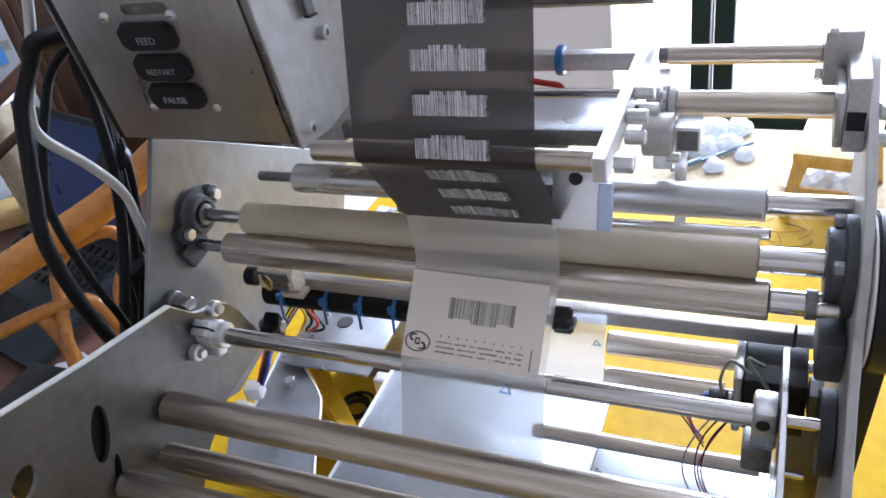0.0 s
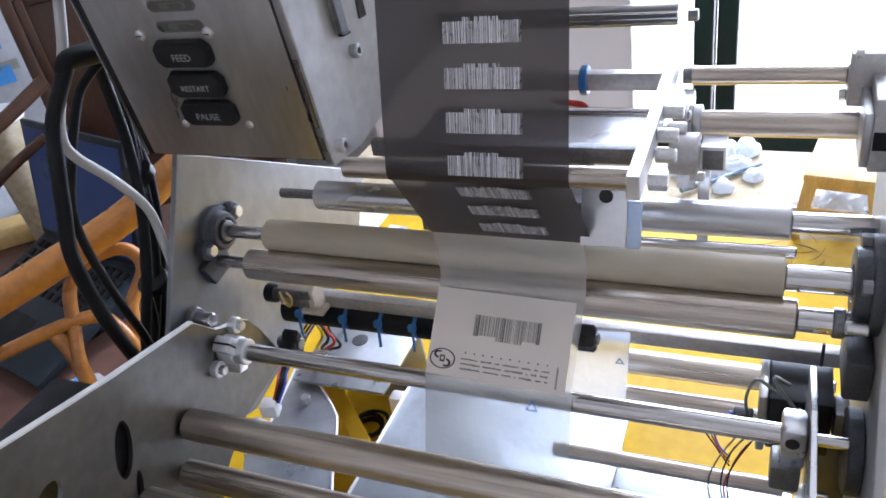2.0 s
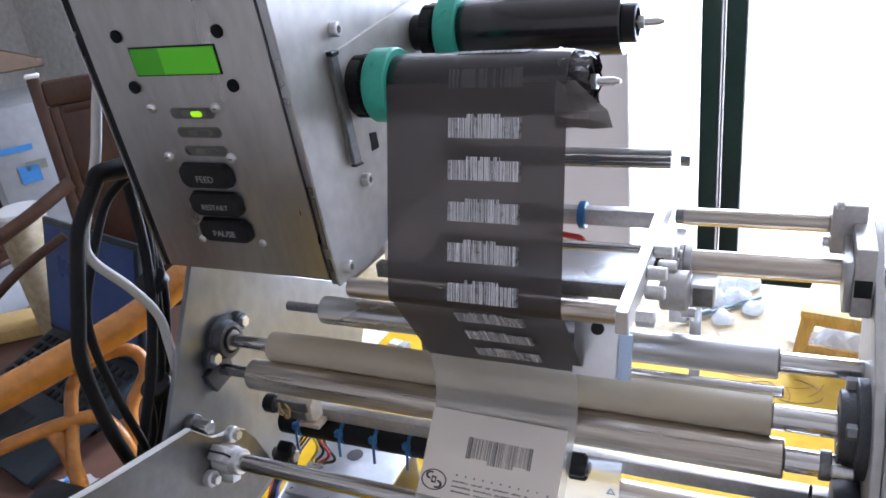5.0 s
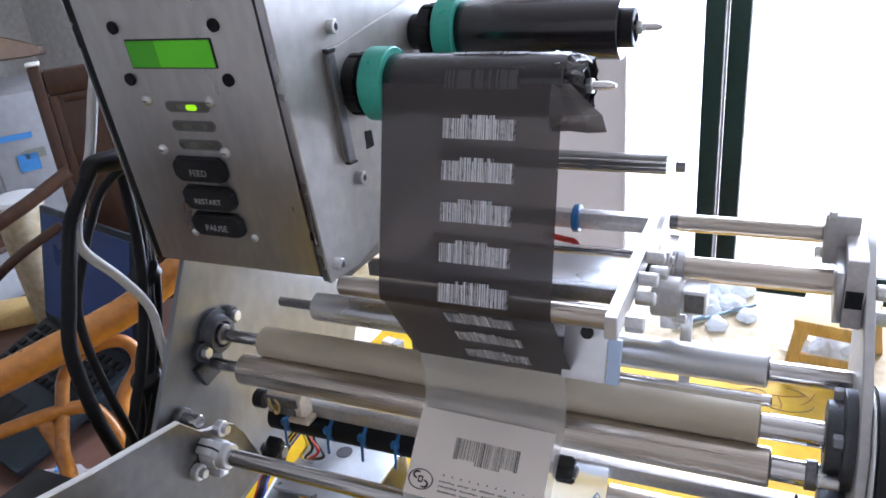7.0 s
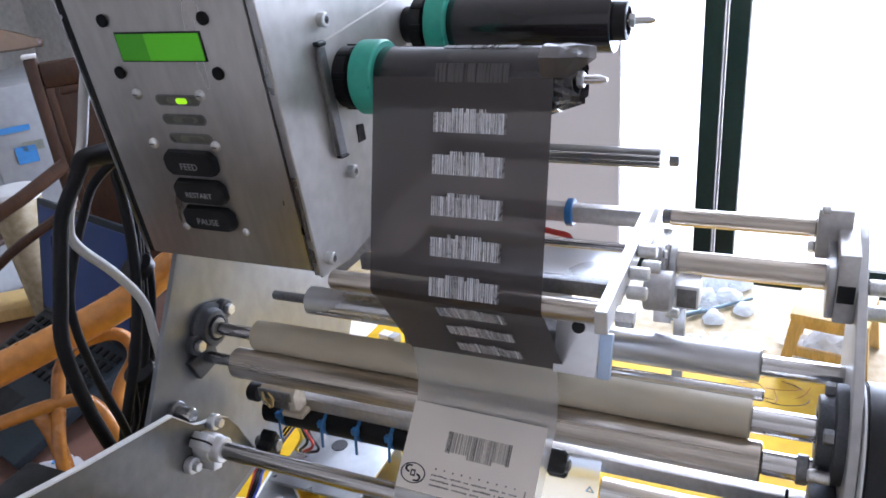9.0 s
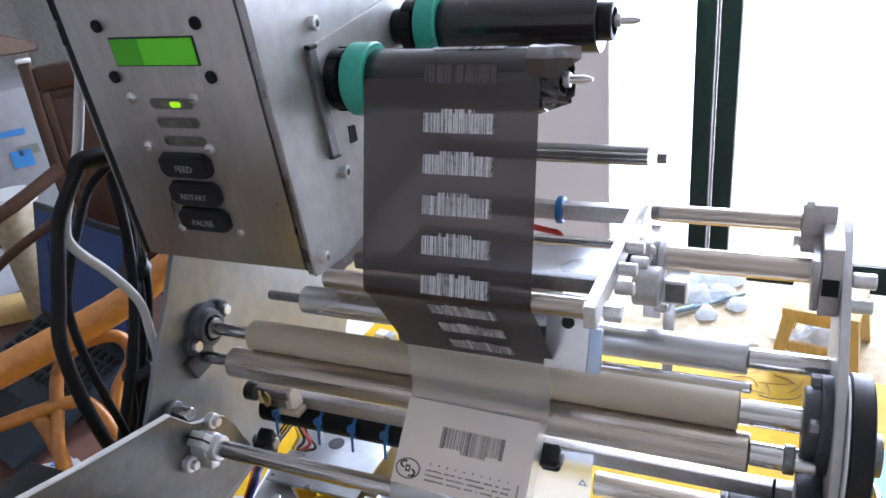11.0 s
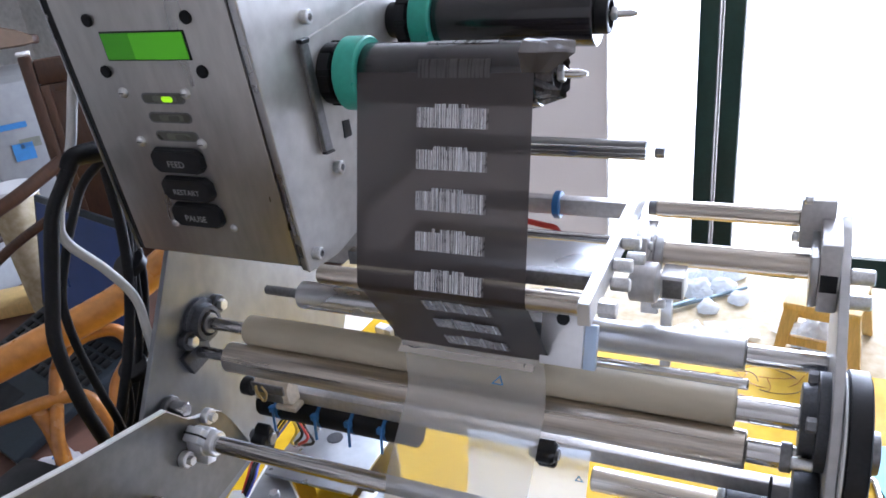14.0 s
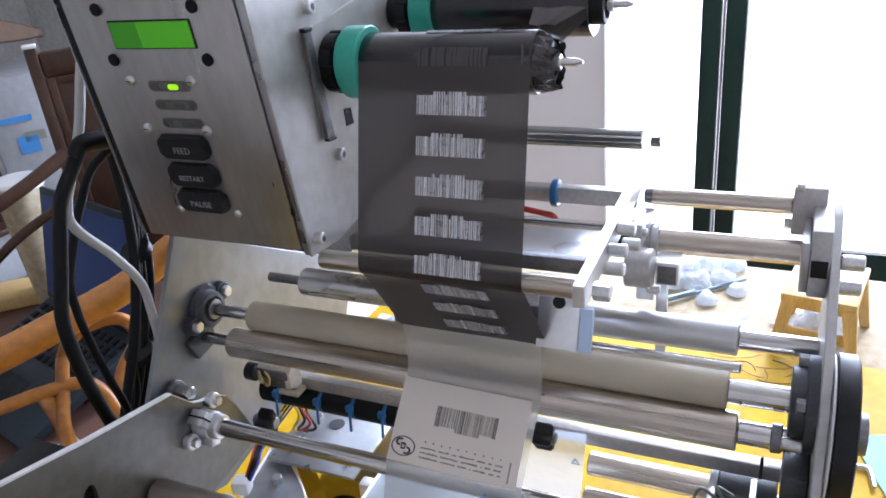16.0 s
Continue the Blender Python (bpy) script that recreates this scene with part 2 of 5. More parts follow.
def block(x0, x1, y0, y1, z0, z1, bevel=0.0008, bm=None):
    bm = bm or bmesh.new()
    m = Matrix.Translation(((x0 + x1) / 2, (y0 + y1) / 2, (z0 + z1) / 2)) @ Matrix.Diagonal((abs(x1 - x0), abs(y1 - y0), abs(z1 - z0), 1))
    made = bmesh.ops.create_cube(bm, size=1, matrix=m)
    if bevel:
        edges = list({e for v in made["verts"] for e in v.link_edges})
        bmesh.ops.bevel(bm, geom=edges, offset=bevel, segments=2, profile=0.5, affect="EDGES")
    return bm


def lathe(profile, y, z, n=40, bm=None, axis="x", base=(0, 0, 0)):
    """Turns a profile of (place along the axis, radius) round an axis through y, z."""
    bm = bm or bmesh.new()
    rings = []
    for a, r in profile:
        ring = []
        for i in range(n):
            w = 2 * math.pi * i / n
            c, s = r * math.cos(w), r * math.sin(w)
            if axis == "x":
                p = (a, y + c, z + s)
            elif axis == "z":
                p = (base[0] + c, base[1] + s, a)
            else:
                p = (base[0] + c, a, base[2] + s)
            ring.append(bm.verts.new(p))
        rings.append(ring)
    for r0, r1 in zip(rings, rings[1:]):
        for i in range(n):
            bm.faces.new((r0[i], r0[(i + 1) % n], r1[(i + 1) % n], r1[i]))
    bm.faces.new(rings[0])
    bm.faces.new(rings[-1])
    return bm


def rod(x0, x1, y, z, r, n=40, bevel=0.0008, bm=None):
    b = min(bevel, r * 0.4)
    return lathe([(x0, r - b), (x0 + b, r), (x1 - b, r), (x1, r - b)], y, z, n, bm)


def plate(points, x0, x1, bevel=0.0006, holes=()):
    """A flat plate with the outline (y, z), between x0 and x1, with round holes (y, z, r)."""
    bm = bmesh.new()
    if not holes:
        lo = [bm.verts.new((x0, y, z)) for y, z in points]
        hi = [bm.verts.new((x1, y, z)) for y, z in points]
        bm.faces.new(lo)
        bm.faces.new(hi)
        k = len(points)
        for i in range(k):
            bm.faces.new((lo[i], lo[(i + 1) % k], hi[(i + 1) % k], hi[i]))
    else:
        for x in (x0, x1):
            loops = [list(points)] + [[(hy + hr * sy * math.cos(a) + 0.35 * hr * math.sin(a), hz + hr * math.sin(a)) for a in [2 * math.pi * i / 20 for i in range(20)]] for hy, hz, hr, sy in [(*h, 1)[:4] for h in holes]]
            edges = []
            for lp in loops:
                vs = [bm.verts.new((x, y, z)) for y, z in lp]
                edges += [bm.edges.new((vs[i], vs[(i + 1) % len(vs)])) for i in range(len(vs))]
            bmesh.ops.triangle_fill(bm, use_beauty=True, use_dissolve=False, edges=edges)
        bm.verts.ensure_lookup_table()
        half = len(bm.verts) // 2
        base = 0
        for count in [len(points)] + [20] * len(holes):
            for i in range(count):
                a, b = base + i, base + (i + 1) % count
                bm.faces.new((bm.verts[a], bm.verts[b], bm.verts[half + b], bm.verts[half + a]))
            base += count
    bmesh.ops.recalc_face_normals(bm, faces=bm.faces)
    if bevel and not holes:
        bmesh.ops.bevel(bm, geom=list(bm.edges), offset=bevel, segments=1, affect="EDGES")
    return bm


def tube(points, r, n=12, bm=None, smooth=6):
    """A round tube through points, on a smooth curve."""
    bm = bm or bmesh.new()
    pts = [Vector(p) for p in points]
    if smooth and len(pts) > 2:
        path = []
        ext = [2 * pts[0] - pts[1]] + pts + [2 * pts[-1] - pts[-2]]
        for i in range(1, len(ext) - 2):
            p0, p1, p2, p3 = ext[i - 1:i + 3]
            for k in range(smooth):
                t = k / smooth
                path.append(0.5 * ((2 * p1) + (p2 - p0) * t + (2 * p0 - 5 * p1 + 4 * p2 - p3) * t * t + (3 * p1 - p0 - 3 * p2 + p3) * t ** 3))
        path.append(pts[-1])
    else:
        path = pts
    rings = []
    up = Vector((0.31, 0.2, 0.93))
    for i, p in enumerate(path):
        d = (path[min(i + 1, len(path) - 1)] - path[max(i - 1, 0)]).normalized()
        s = d.cross(up)
        s = s.normalized() if s.length > 1e-4 else Vector((1, 0, 0))
        up = s.cross(d).normalized()
        rr = r(i / (len(path) - 1)) if callable(r) else r
        rings.append([bm.verts.new(p + rr * (math.cos(2 * math.pi * k / n) * s + math.sin(2 * math.pi * k / n) * up)) for k in range(n)])
    for a, b in zip(rings, rings[1:]):
        for k in range(n):
            bm.faces.new((a[k], a[(k + 1) % n], b[(k + 1) % n], b[k]))
    bm.faces.new(rings[0])
    bm.faces.new(rings[-1])
    return bm


def hexa(x0, x1, y, z, r, bm=None, axis="x", base=(0, 0, 0)):
    b = r * 0.12
    return lathe([(x0, r - b), (x0 + b, r), (x1 - b, r), (x1, r - b)], y, z, 6, bm, axis, base)


def sheet(rows, thick=0.0):
    """A strip through rows of (left point, right point)."""
    bm = bmesh.new()
    vs = [[bm.verts.new(p) for p in row] for row in rows]
    for a, b in zip(vs, vs[1:]):
        for i in range(len(a) - 1):
            bm.faces.new((a[i], a[i + 1], b[i + 1], b[i]))
    if thick:
        bmesh.ops.solidify(bm, geom=list(bm.faces), thickness=thick)
    return bm


def moved(bm, m):
    bmesh.ops.transform(bm, matrix=m, verts=bm.verts)
    return bm


def cap_screw(name, parent, x, y, z, r=0.004, h=0.004, label="socket-head steel screw"):
    """A socket screw whose head points along +x."""
    bm = lathe([(x, r * 0.95), (x + h * 0.85, r), (x + h, r * 0.85), (x + h, r * 0.5), (x + h * 0.4, r * 0.45)], y, z, 18)
    return part(name, bm, BOLT, parent, label)


# ---- room ----
def wall(name, bm, material, label, kind="structure", category="wall"):
    return tagged(part(name, bm, material, None, label, smooth=False), label, category, "", kind)


ZF = -1.05
wall("floor", block(-2.6, 1.9, -2.2, 2.1, ZF - 0.1, ZF, 0), FLOOR, "dark brown floor of the workshop room", category="floor")
wall("ceiling", block(-2.6, 1.9, -2.2, 2.1, 1.95, 2.05, 0), WALL_PALE, "plain white ceiling, unseen, added to bounce light", category="ceiling")
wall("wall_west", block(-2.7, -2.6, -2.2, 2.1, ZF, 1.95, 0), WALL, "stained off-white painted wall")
wall("wall_east", block(1.9, 2.0, -2.2, 2.1, ZF, 1.95, 0), WALL_PALE, "plain off-white wall, unseen, added to bounce light")
wall("wall_south", block(-2.7, 2.0, -2.3, -2.2, ZF, 1.95, 0), WALL_PALE, "plain warm white wall, unseen, added to bounce light")
wx0, wx1, wz0, wz1 = -0.40, 1.3, -0.92, 1.85
nb = block(-2.7, wx0, 1.96, 2.1, ZF, 1.95, 0)
block(wx1, 2.0, 1.96, 2.1, ZF, 1.95, 0, nb)
block(wx0, wx1, 1.96, 2.1, ZF, wz0, 0, nb)
block(wx0, wx1, 1.96, 2.1, wz1, 1.95, 0, nb)
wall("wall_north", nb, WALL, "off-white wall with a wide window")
window = thing("window_1", "wide window with dark green metal frame, blown out by daylight", "window", kind="structure")
part("mullion", block(0.138, 0.192, 1.95, 2.02, wz0, wz1, 0.004), GREEN_FRAME, window)
part("mullion", block(0.205, 0.262, 1.95, 2.02, wz0, wz1, 0.004), GREEN_FRAME, window)
part("gasket", block(0.1965, 0.2005, 1.96, 2.0, wz0, wz1, 0.001), GASKET, window, "pale grey joint between the frames")
part("bottom_rail", block(wx0, wx1, 1.955, 1.975, wz0, wz0 + 0.092, 0.002), GREEN_FRAME, window)
part("top_rail", block(wx0, wx1, 1.94, 2.02, wz1 - 0.06, wz1, 0.004), GREEN_FRAME, window)
for xa, xb in ((wx0, 0.138), (0.262, wx1)):
    pane = part("pane", block(xa, xb, 1.985, 1.99, wz0 + 0.085, wz1 - 0.06, 0), GLASS, window, "clear glass pane")
    pane.visible_shadow = False
backdrop = part("backdrop", block(-4, 5, 3.0, 3.02, -3, 4, 0), glow("bright_sky", (0.95, 0.98, 1.0), 2.2), None, smooth=False)
tagged(backdrop, "overexposed bright white daylight outside the window", "sky", "", "structure")
backdrop.visible_shadow = False

# ---- table ----
ZT = -0.30
table = thing("work_table", "pale plywood work table under the machine", "table", (0, 0, 0))
part("tabletop", moved(block(-0.33, 1.2, -0.6, 0.0, ZT - 0.03, ZT, 0.003), pose(0, 0.80, 0, 0, 0, -2) @ pose(0, 0, 0)), CREAM, table)
part("tabletop", block(-0.328, 1.2, -0.56, 0.215, ZT - 0.03, ZT - 0.001, 0.003), CREAM, table)
for lx in (-0.27, 1.13):
    for ly in (-0.50, 0.70):
        part("leg", block(lx - 0.025, lx + 0.025, ly - 0.025, ly + 0.025, ZF, ZT - 0.03, 0.003), WOOD_DARK, table)

cover = thing("table_cover", "yellow plastic cover sheet with stains on the table", "table cover")
part("sheet", block(-0.325, 0.78, -0.55, 0.53, ZT, ZT + 0.002, 0.0005), YELLOW, cover)

# ---- labelling machine ----
UX, UZ = 0.859, -0.512
CY, CZ = -0.004, 0.0875


def pf(u, v):
    """A place in the tilted plate: u along its top edge to the back, v down its front edge."""
    return (CY + UX * u - 0.53 * v, CZ + UZ * u - 0.85 * v)


machine = thing("labelling_machine", "label applicator with aluminium side plates, rollers and shafts", "machine", (0, 0, 0))
part("side_plate", plate([pf(0, 0), pf(0.30, 0), pf(0.30, 0.11), pf(0.21, 0.15), pf(0.12, 0.23), pf(0, 0.25)], -0.045, -0.040), ALU_PLATE, machine, "tilted brushed aluminium side plate")
front_pts = [(-0.32, 0.041), (-0.2249, 0.0165), (-0.1612, 0.0002), (-0.0785, -0.0178), (-0.0677, -0.0304), (-0.060, -0.0392), (-0.051, -0.0444), (-0.0397, -0.0486), (-0.0304, -0.0525), (-0.0237, -0.0584), (-0.0139, -0.0745), (-0.0070, -0.0931), (-0.0009, -0.1085), (-0.0063, -0.1249), (-0.0376, -0.1288), (-0.063, -0.131), (-0.085, -0.143), (-0.1035, -0.1538), (-0.125, -0.178), (-0.15, -0.20), (-0.32, -0.20)]
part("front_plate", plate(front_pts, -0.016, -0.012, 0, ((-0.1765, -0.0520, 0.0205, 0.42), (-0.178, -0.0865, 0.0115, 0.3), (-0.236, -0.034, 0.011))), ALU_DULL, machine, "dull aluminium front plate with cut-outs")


def edge_glint(points, x0, x1, h, parent):
    """A thin pale strip along a plate's edge, highlight put into its colour."""
    bm = bmesh.new()
    for (ya, za), (yb, zb) in zip(points, points[1:]):
        ln = math.hypot(yb - ya, zb - za)
        ny, nz = -(zb - za) / ln * h, (yb - ya) / ln * h
        q = [(ya, za), (yb, zb), (yb + ny, zb + nz), (ya + ny, za + nz)]
        lo = [bm.verts.new((x0, y, z)) for y, z in q]
        hi = [bm.verts.new((x1, y, z)) for y, z in q]
        bm.faces.new(lo)
        bm.faces.new(hi)
        for i in range(4):
            bm.faces.new((lo[i], lo[(i + 1) % 4], hi[(i + 1) % 4], hi[i]))
    bmesh.ops.recalc_face_normals(bm, faces=bm.faces)
    return part("edge", bm, PALE_EDGE, parent, "pale strip painting the edge's highlight", smooth=False)


edge_glint(front_pts[:4], -0.0163, -0.0115, 0.0016, machine)
edge_glint(front_pts[3:10], -0.0163, -0.0115, 0.0007, machine)
right_pts = [(0.105, 0.108), (0.092, 0.105), (0.057, 0.0865), (0.028, 0.071), (-0.005, 0.052), (-0.031, 0.028), (-0.042, -0.004), (-0.059, -0.031), (-0.0817, -0.0525), (-0.105, -0.075), (-0.15, -0.20), (0.02, -0.24), (0.09, -0.15), (0.095, 0.0), (0.118, 0.08)]
part("side_plate", plate(right_pts, 0.452, 0.458), ALU_MATT, machine, "aluminium side plate seen almost edge-on")
part("front_plate", plate([(-0.01, -0.045), (-0.055, -0.0395), (-0.16, -0.06), (-0.18, -0.22), (-0.02, -0.22)], 0.4185, 0.4225), ALU, machine, "bright aluminium front plate")


def roller(name, x0, x1, y, z, r, material, label, shafts):
    ob = part(name, rod(x0, x1, y, z, r, 48, 0.001), material, machine, label)
    for a, b, sr in shafts:
        part("shaft", rod(a, b, y, z, sr, 28), CHROME, ob)
    return ob


RA = (0.0068, 0.0104)
RB = (-0.0072, -0.0106)
roller("pinch_roller", 0.014, 0.399, *RA, 0.0127, RUBBER, "beige rubber-covered roller", ((-0.036, 0.014, 0.0055), (0.399, 0.440, 0.0085)))
roller("drive_roller", -0.002, 0.4075, *RB, 0.0127, SATIN, "satin steel roller below the rubber one", ((-0.036, -0.002, 0.005), (0.4075, 0.440, 0.0078)))
rc = roller("guide_roller", 0.038, 0.401, 0.0543, 0.0213, 0.0122, ALU, "bright aluminium guide roller", ((-0.0, 0.038, 0.0042), (0.401, 0.4525, 0.0075)))
rc.children[0].data.materials[0] = STEEL_DARK
thin = roller("tie_bar", 0.20, 0.405, 0.030, 0.0135, 0.004, CHROME, "thin bright tie bar", ())
roller("guide_rod", 0.005, 0.4045, -0.058, -0.0603, 0.0069, CHROME, "thin polished guide rod", ())
roller("lower_roller", -0.0095, 0.415, -0.12, -0.083, 0.0125, SATIN, "satin steel lower roller", ((-0.0118, -0.0095, 0.006),))
roller("lower_roller", -0.006, 0.415, -0.143, -0.111, 0.0103, SATIN, "satin steel lower roller", ((-0.0118, -0.006, 0.005),))
roller("lower_roller", -0.009, 0.415, -0.181, -0.099, 0.0105, SATIN, "satin steel lower roller", ((-0.0118, -0.009, 0.005),))


def bearing(side, x, y, z, parent):
    """A two-bolt flange bearing on a plate; side 1: it faces +x."""
    s = side
    b = part("flange_bearing", lathe([(x, 0.021), (x + s * 0.004, 0.021), (x + s * 0.005, 0.017), (x + s * 0.011, 0.015), (x + s * 0.0115, 0.0115), (x + s * 0.007, 0.0105)], y, z, 40), CAST, parent, "flanged bearing housing")
    part("inner_ring", lathe([(x + s * 0.005, 0.009), (x + s * 0.013, 0.009), (x + s * 0.0135, 0.0084), (x + s * 0.0135, 0.006)], y, z, 30), STEEL_DARK, b)
    for k in (-1, 1):
        yy, zz = y + k * 0.0215, z + k * 0.006
        part("ear", lathe([(x, 0.0085), (x + s * 0.006, 0.0085), (x + s * 0.0068, 0.0075)], yy, zz, 24), CAST, b)
        part("bolt", hexa(x + s * 0.0066, x + s * 0.012, yy, zz, 0.0052), BOLT, b)
    return b


bearing(1, -0.040, *RA, machine)
part("bearing_plate", plate([(RB[0] - 0.02, RB[1] + 0.004), (RB[0] + 0.012, RB[1] + 0.01), (RB[0] + 0.014, RB[1] - 0.012), (RB[0] - 0.012, RB[1] - 0.016)], -0.040, -0.034), CAST, machine, "dark bearing plate")


def big_flange(y, z):
    b = part("flange_bearing", lathe([(0.452, 0.031), (0.446, 0.031), (0.4455, 0.0305), (0.445, 0.024), (0.437, 0.0225), (0.4365, 0.0215), (0.4365, 0.012), (0.44, 0.011)], y, z, 44), CAST, machine, "dark grey cast flange bearing")
    for a in (60, 150, 240, 330):
        yy, zz = y + 0.026 * math.cos(radians(a)), z + 0.026 * math.sin(radians(a))
        part("bolt", hexa(0.4395, 0.4455, yy, zz, 0.005), STEEL_DARK, b)
    return b


big_flange(*RA)
part("bearing_block", block(0.436, 0.4515, -0.03, 0.012, -0.052, -0.022, 0.002), CAST, machine, "dark grey bearing block")
part("set_screw", rod(0.4335, 0.446, -0.0195, -0.004, 0.004, 18), BOLT, machine)
part("collar", rod(0.4275, 0.4345, *RB, 0.0095, 26), STEEL_DARK, machine)
part("pin", tube([(0.424, -0.017, -0.02), (0.4238, -0.019, -0.036)], 0.0011, 8, smooth=0), BLACK, machine, "thin black pin")


def star_knob(x0, x1, y, z, r, label):
    """A black hand knob with four rounded lobes on a short stem."""
    rings = []
    bm = bmesh.new()
    for x, k in ((x0, 0.82), (x0 + 0.002, 1.0), (x1 - 0.002, 1.0), (x1, 0.80)):
        ring = []
        for i in range(40):
            a = 2 * math.pi * i / 40
            q = r * k * (0.80 + 0.22 * math.cos(4 * a + 0.6))
            ring.append(bm.verts.new((x, y + q * math.cos(a), z + q * math.sin(a))))
        rings.append(ring)
    for a, b in zip(rings, rings[1:]):
        for i in range(40):
            bm.faces.new((a[i], a[(i + 1) % 40], b[(i + 1) % 40], b[i]))
    bm.faces.new(rings[0])
    bm.faces.new(rings[-1])
    k = part("knob", bm, BLACK, machine, label)
    part("stem", rod(x0 - 0.006, x1 + 0.002, y, z, r * 0.42, 20), STEEL_DARK, k)
    return k


def clamp(x0, x1, y, z, name="rod_clamp"):
    """A split shaft support: a round boss with three lugs, a slit and screws."""
    c = part(name, lathe([(x0, 0.0105), (x0 + 0.001, 0.0118), (x1 - 0.006, 0.0118), (x1 - 0.005, 0.0108), (x1 + 0.002, 0.0105), (x1 + 0.003, 0.0095)], y, z, 36), ALU_BRIGHT, machine, "bright machined shaft clamp")
    part("lug", moved(block(x0 + 0.003, x1 - 0.003, -0.0065, 0.0065, 0.006, 0.020, 0.0015), pose(0, y, z, 35)), ALU_BRIGHT, c)
    part("lug", moved(block(x0 + 0.003, x1 - 0.003, -0.0055, 0.0055, 0.006, 0.0175, 0.0015), pose(0, y, z, 160)), ALU_BRIGHT, c)
    part("slit", moved(block(x0 + 0.0025, x1 - 0.0025, -0.0008, 0.0008, 0.009, 0.0204, 0), pose(0, y, z, 35)), BLACK, c, "narrow dark slit", smooth=False)
    for dy, dz in ((-0.018, -0.006), (0.016, 0.012)):
        part("ear", rod(x0, x0 + 0.007, y + dy, z + dz, 0.0068, 20), ALU_BRIGHT, c)
        part("screw", hexa(x0 + 0.006, x0 + 0.0115, y + dy, z + dz, 0.0042), BOLT, c)
    return c


clamp(-0.012, 0.009, -0.058, -0.0603)
rc_clamp = part("rod_clamp", block(0.4035, 0.4180, -0.070, -0.048, -0.078, -0.046, 0.003), ALU, machine, "bright machined shaft clamp")
part("screw_hole", lathe([(-0.0707, 0.0005), (-0.0707, 0.004), (-0.0695, 0.004)], 0, 0, 20, None, "y", (0.410, 0, -0.055)), BLACK, rc_clamp)
part("foot", block(0.399, 0.4165, -0.070, -0.050, -0.098, -0.078, 0.002), STEEL_DARK, rc_clamp)
part("disc", rod(0.4425, 0.4515, -0.03, -0.095, 0.028, 40), CAST, machine, "dark cast disc at the plate")
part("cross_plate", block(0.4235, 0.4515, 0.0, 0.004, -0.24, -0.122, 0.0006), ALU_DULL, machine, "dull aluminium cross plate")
part("stud", rod(0.4225, 0.4425, -0.048, -0.071, 0.004, 18), CHROME, machine)
part("stud", rod(0.458, 0.474, 0.01, -0.112, 0.0035, 18), CHROME, machine)

# hinge pin behind the dip in the front plate's edge
pin = part("hinge_pin", rod(-0.036, -0.019, -0.052, -0.0375, 0.0062, 24), CHROME, machine, "bright hinge pin")
part("collar", rod(-0.0395, -0.034, -0.052, -0.0375, 0.0095, 24), STEEL_DARK, pin)

# Made-up black block that keeps the front plate's cut-outs dark.
part("gear_box", block(-0.085, -0.019, -0.215, -0.150, -0.13, -0.02, 0.003), BLACK, machine, "black block added to darken the front plate's holes")

# black padded bar with cable ties, and the flat bar that goes on from it
pad = part("padded_bar", rod(-0.012, 0.150, 0.03, -0.086, 0.0125, 30), BLACK_MATT, machine, "black padded bar with blue cable ties")
for tx in (0.008, 0.052, 0.086, 0.118):
    tie = part("cable_tie", lathe([(tx + 0.001, 0.0127), (tx + 0.003, 0.0131), (tx + 0.0045, 0.0127)], 0.03, -0.086, 26), BLUE_TIE, pad, "blue cable tie")
    part("tie_head", block(tx, tx + 0.0065, 0.012, 0.017, -0.0815, -0.0755, 0.0008), BLUE_TIE, tie)
    part("tie_end", tube([(tx + 0.004, 0.018, -0.075), (tx + 0.005, 0.012, -0.079), (tx + 0.002, 0.013, -0.102)], 0.0013, 6), BLUE_TIE, tie)
part("flat_bar", block(0.02, 0.452, 0.024, 0.034, -0.0745, -0.062, 0.001), BLOCK_GREY, machine, "grey flat bar")
sens = part("sensor_block", plate([(0.004, -0.046), (0.009, -0.041), (0.022, -0.041), (0.022, -0.066), (0.010, -0.066), (0.004, -0.060)], 0.004, 0.039, 0.0012), PALE_BLOCK, machine, "cream sensor block with brass screw")
part("screw", lathe([(0.0025, 0.0052), (0.0045, 0.0045)], 0, 0, 18, None, "y", (0.012, 0, -0.052)), BRASS, sens)
part("clip", block(0.017, 0.034, 0.0025, 0.0045, -0.060, -0.052, 0.0006), STEEL_DARK, sens, "dark steel clip")
part("cover", block(0.005, 0.038, 0.0015, 0.0035, -0.0505, -0.0415, 0.0006), STEEL_DARK, sens, "dark brown cover plate")
part("lever", tube([(0.010, 0.001, -0.044), (0.013, -0.001, -0.051), (0.017, 0.0, -0.058), (0.020, 0.001, -0.050), (0.016, 0.0015, -0.044)], 0.0012, 8), BRASS, sens, "thin bent brass lever")
part("foot", block(0.022, 0.043, 0.006, 0.020, -0.0705, -0.066, 0.001), PALE_BLOCK, sens)
part("knob", rod(-0.012, -0.002, 0.012, -0.055, 0.0085, 24), BLACK, machine, "small black knob")
star_knob(-0.010, 0.006, 0.01, -0.110, 0.0135, "small black star knob")
star_knob(0.262, 0.277, 0.008, -0.060, 0.0115, "small black star knob beside the label")

for x0, x1, y, z, r in ((0.285, 0.415, 0.08, -0.143, 0.0105), (0.285, 0.381, 0.06, -0.165, 0.0095), (0.238, 0.412, 0.0, -0.176, 0.0065)):
    roller("inner_roller", x0, x1, y, z, r, SATIN, "satin aluminium inner roller", ((x1, x1 + 0.03, r * 0.5),))

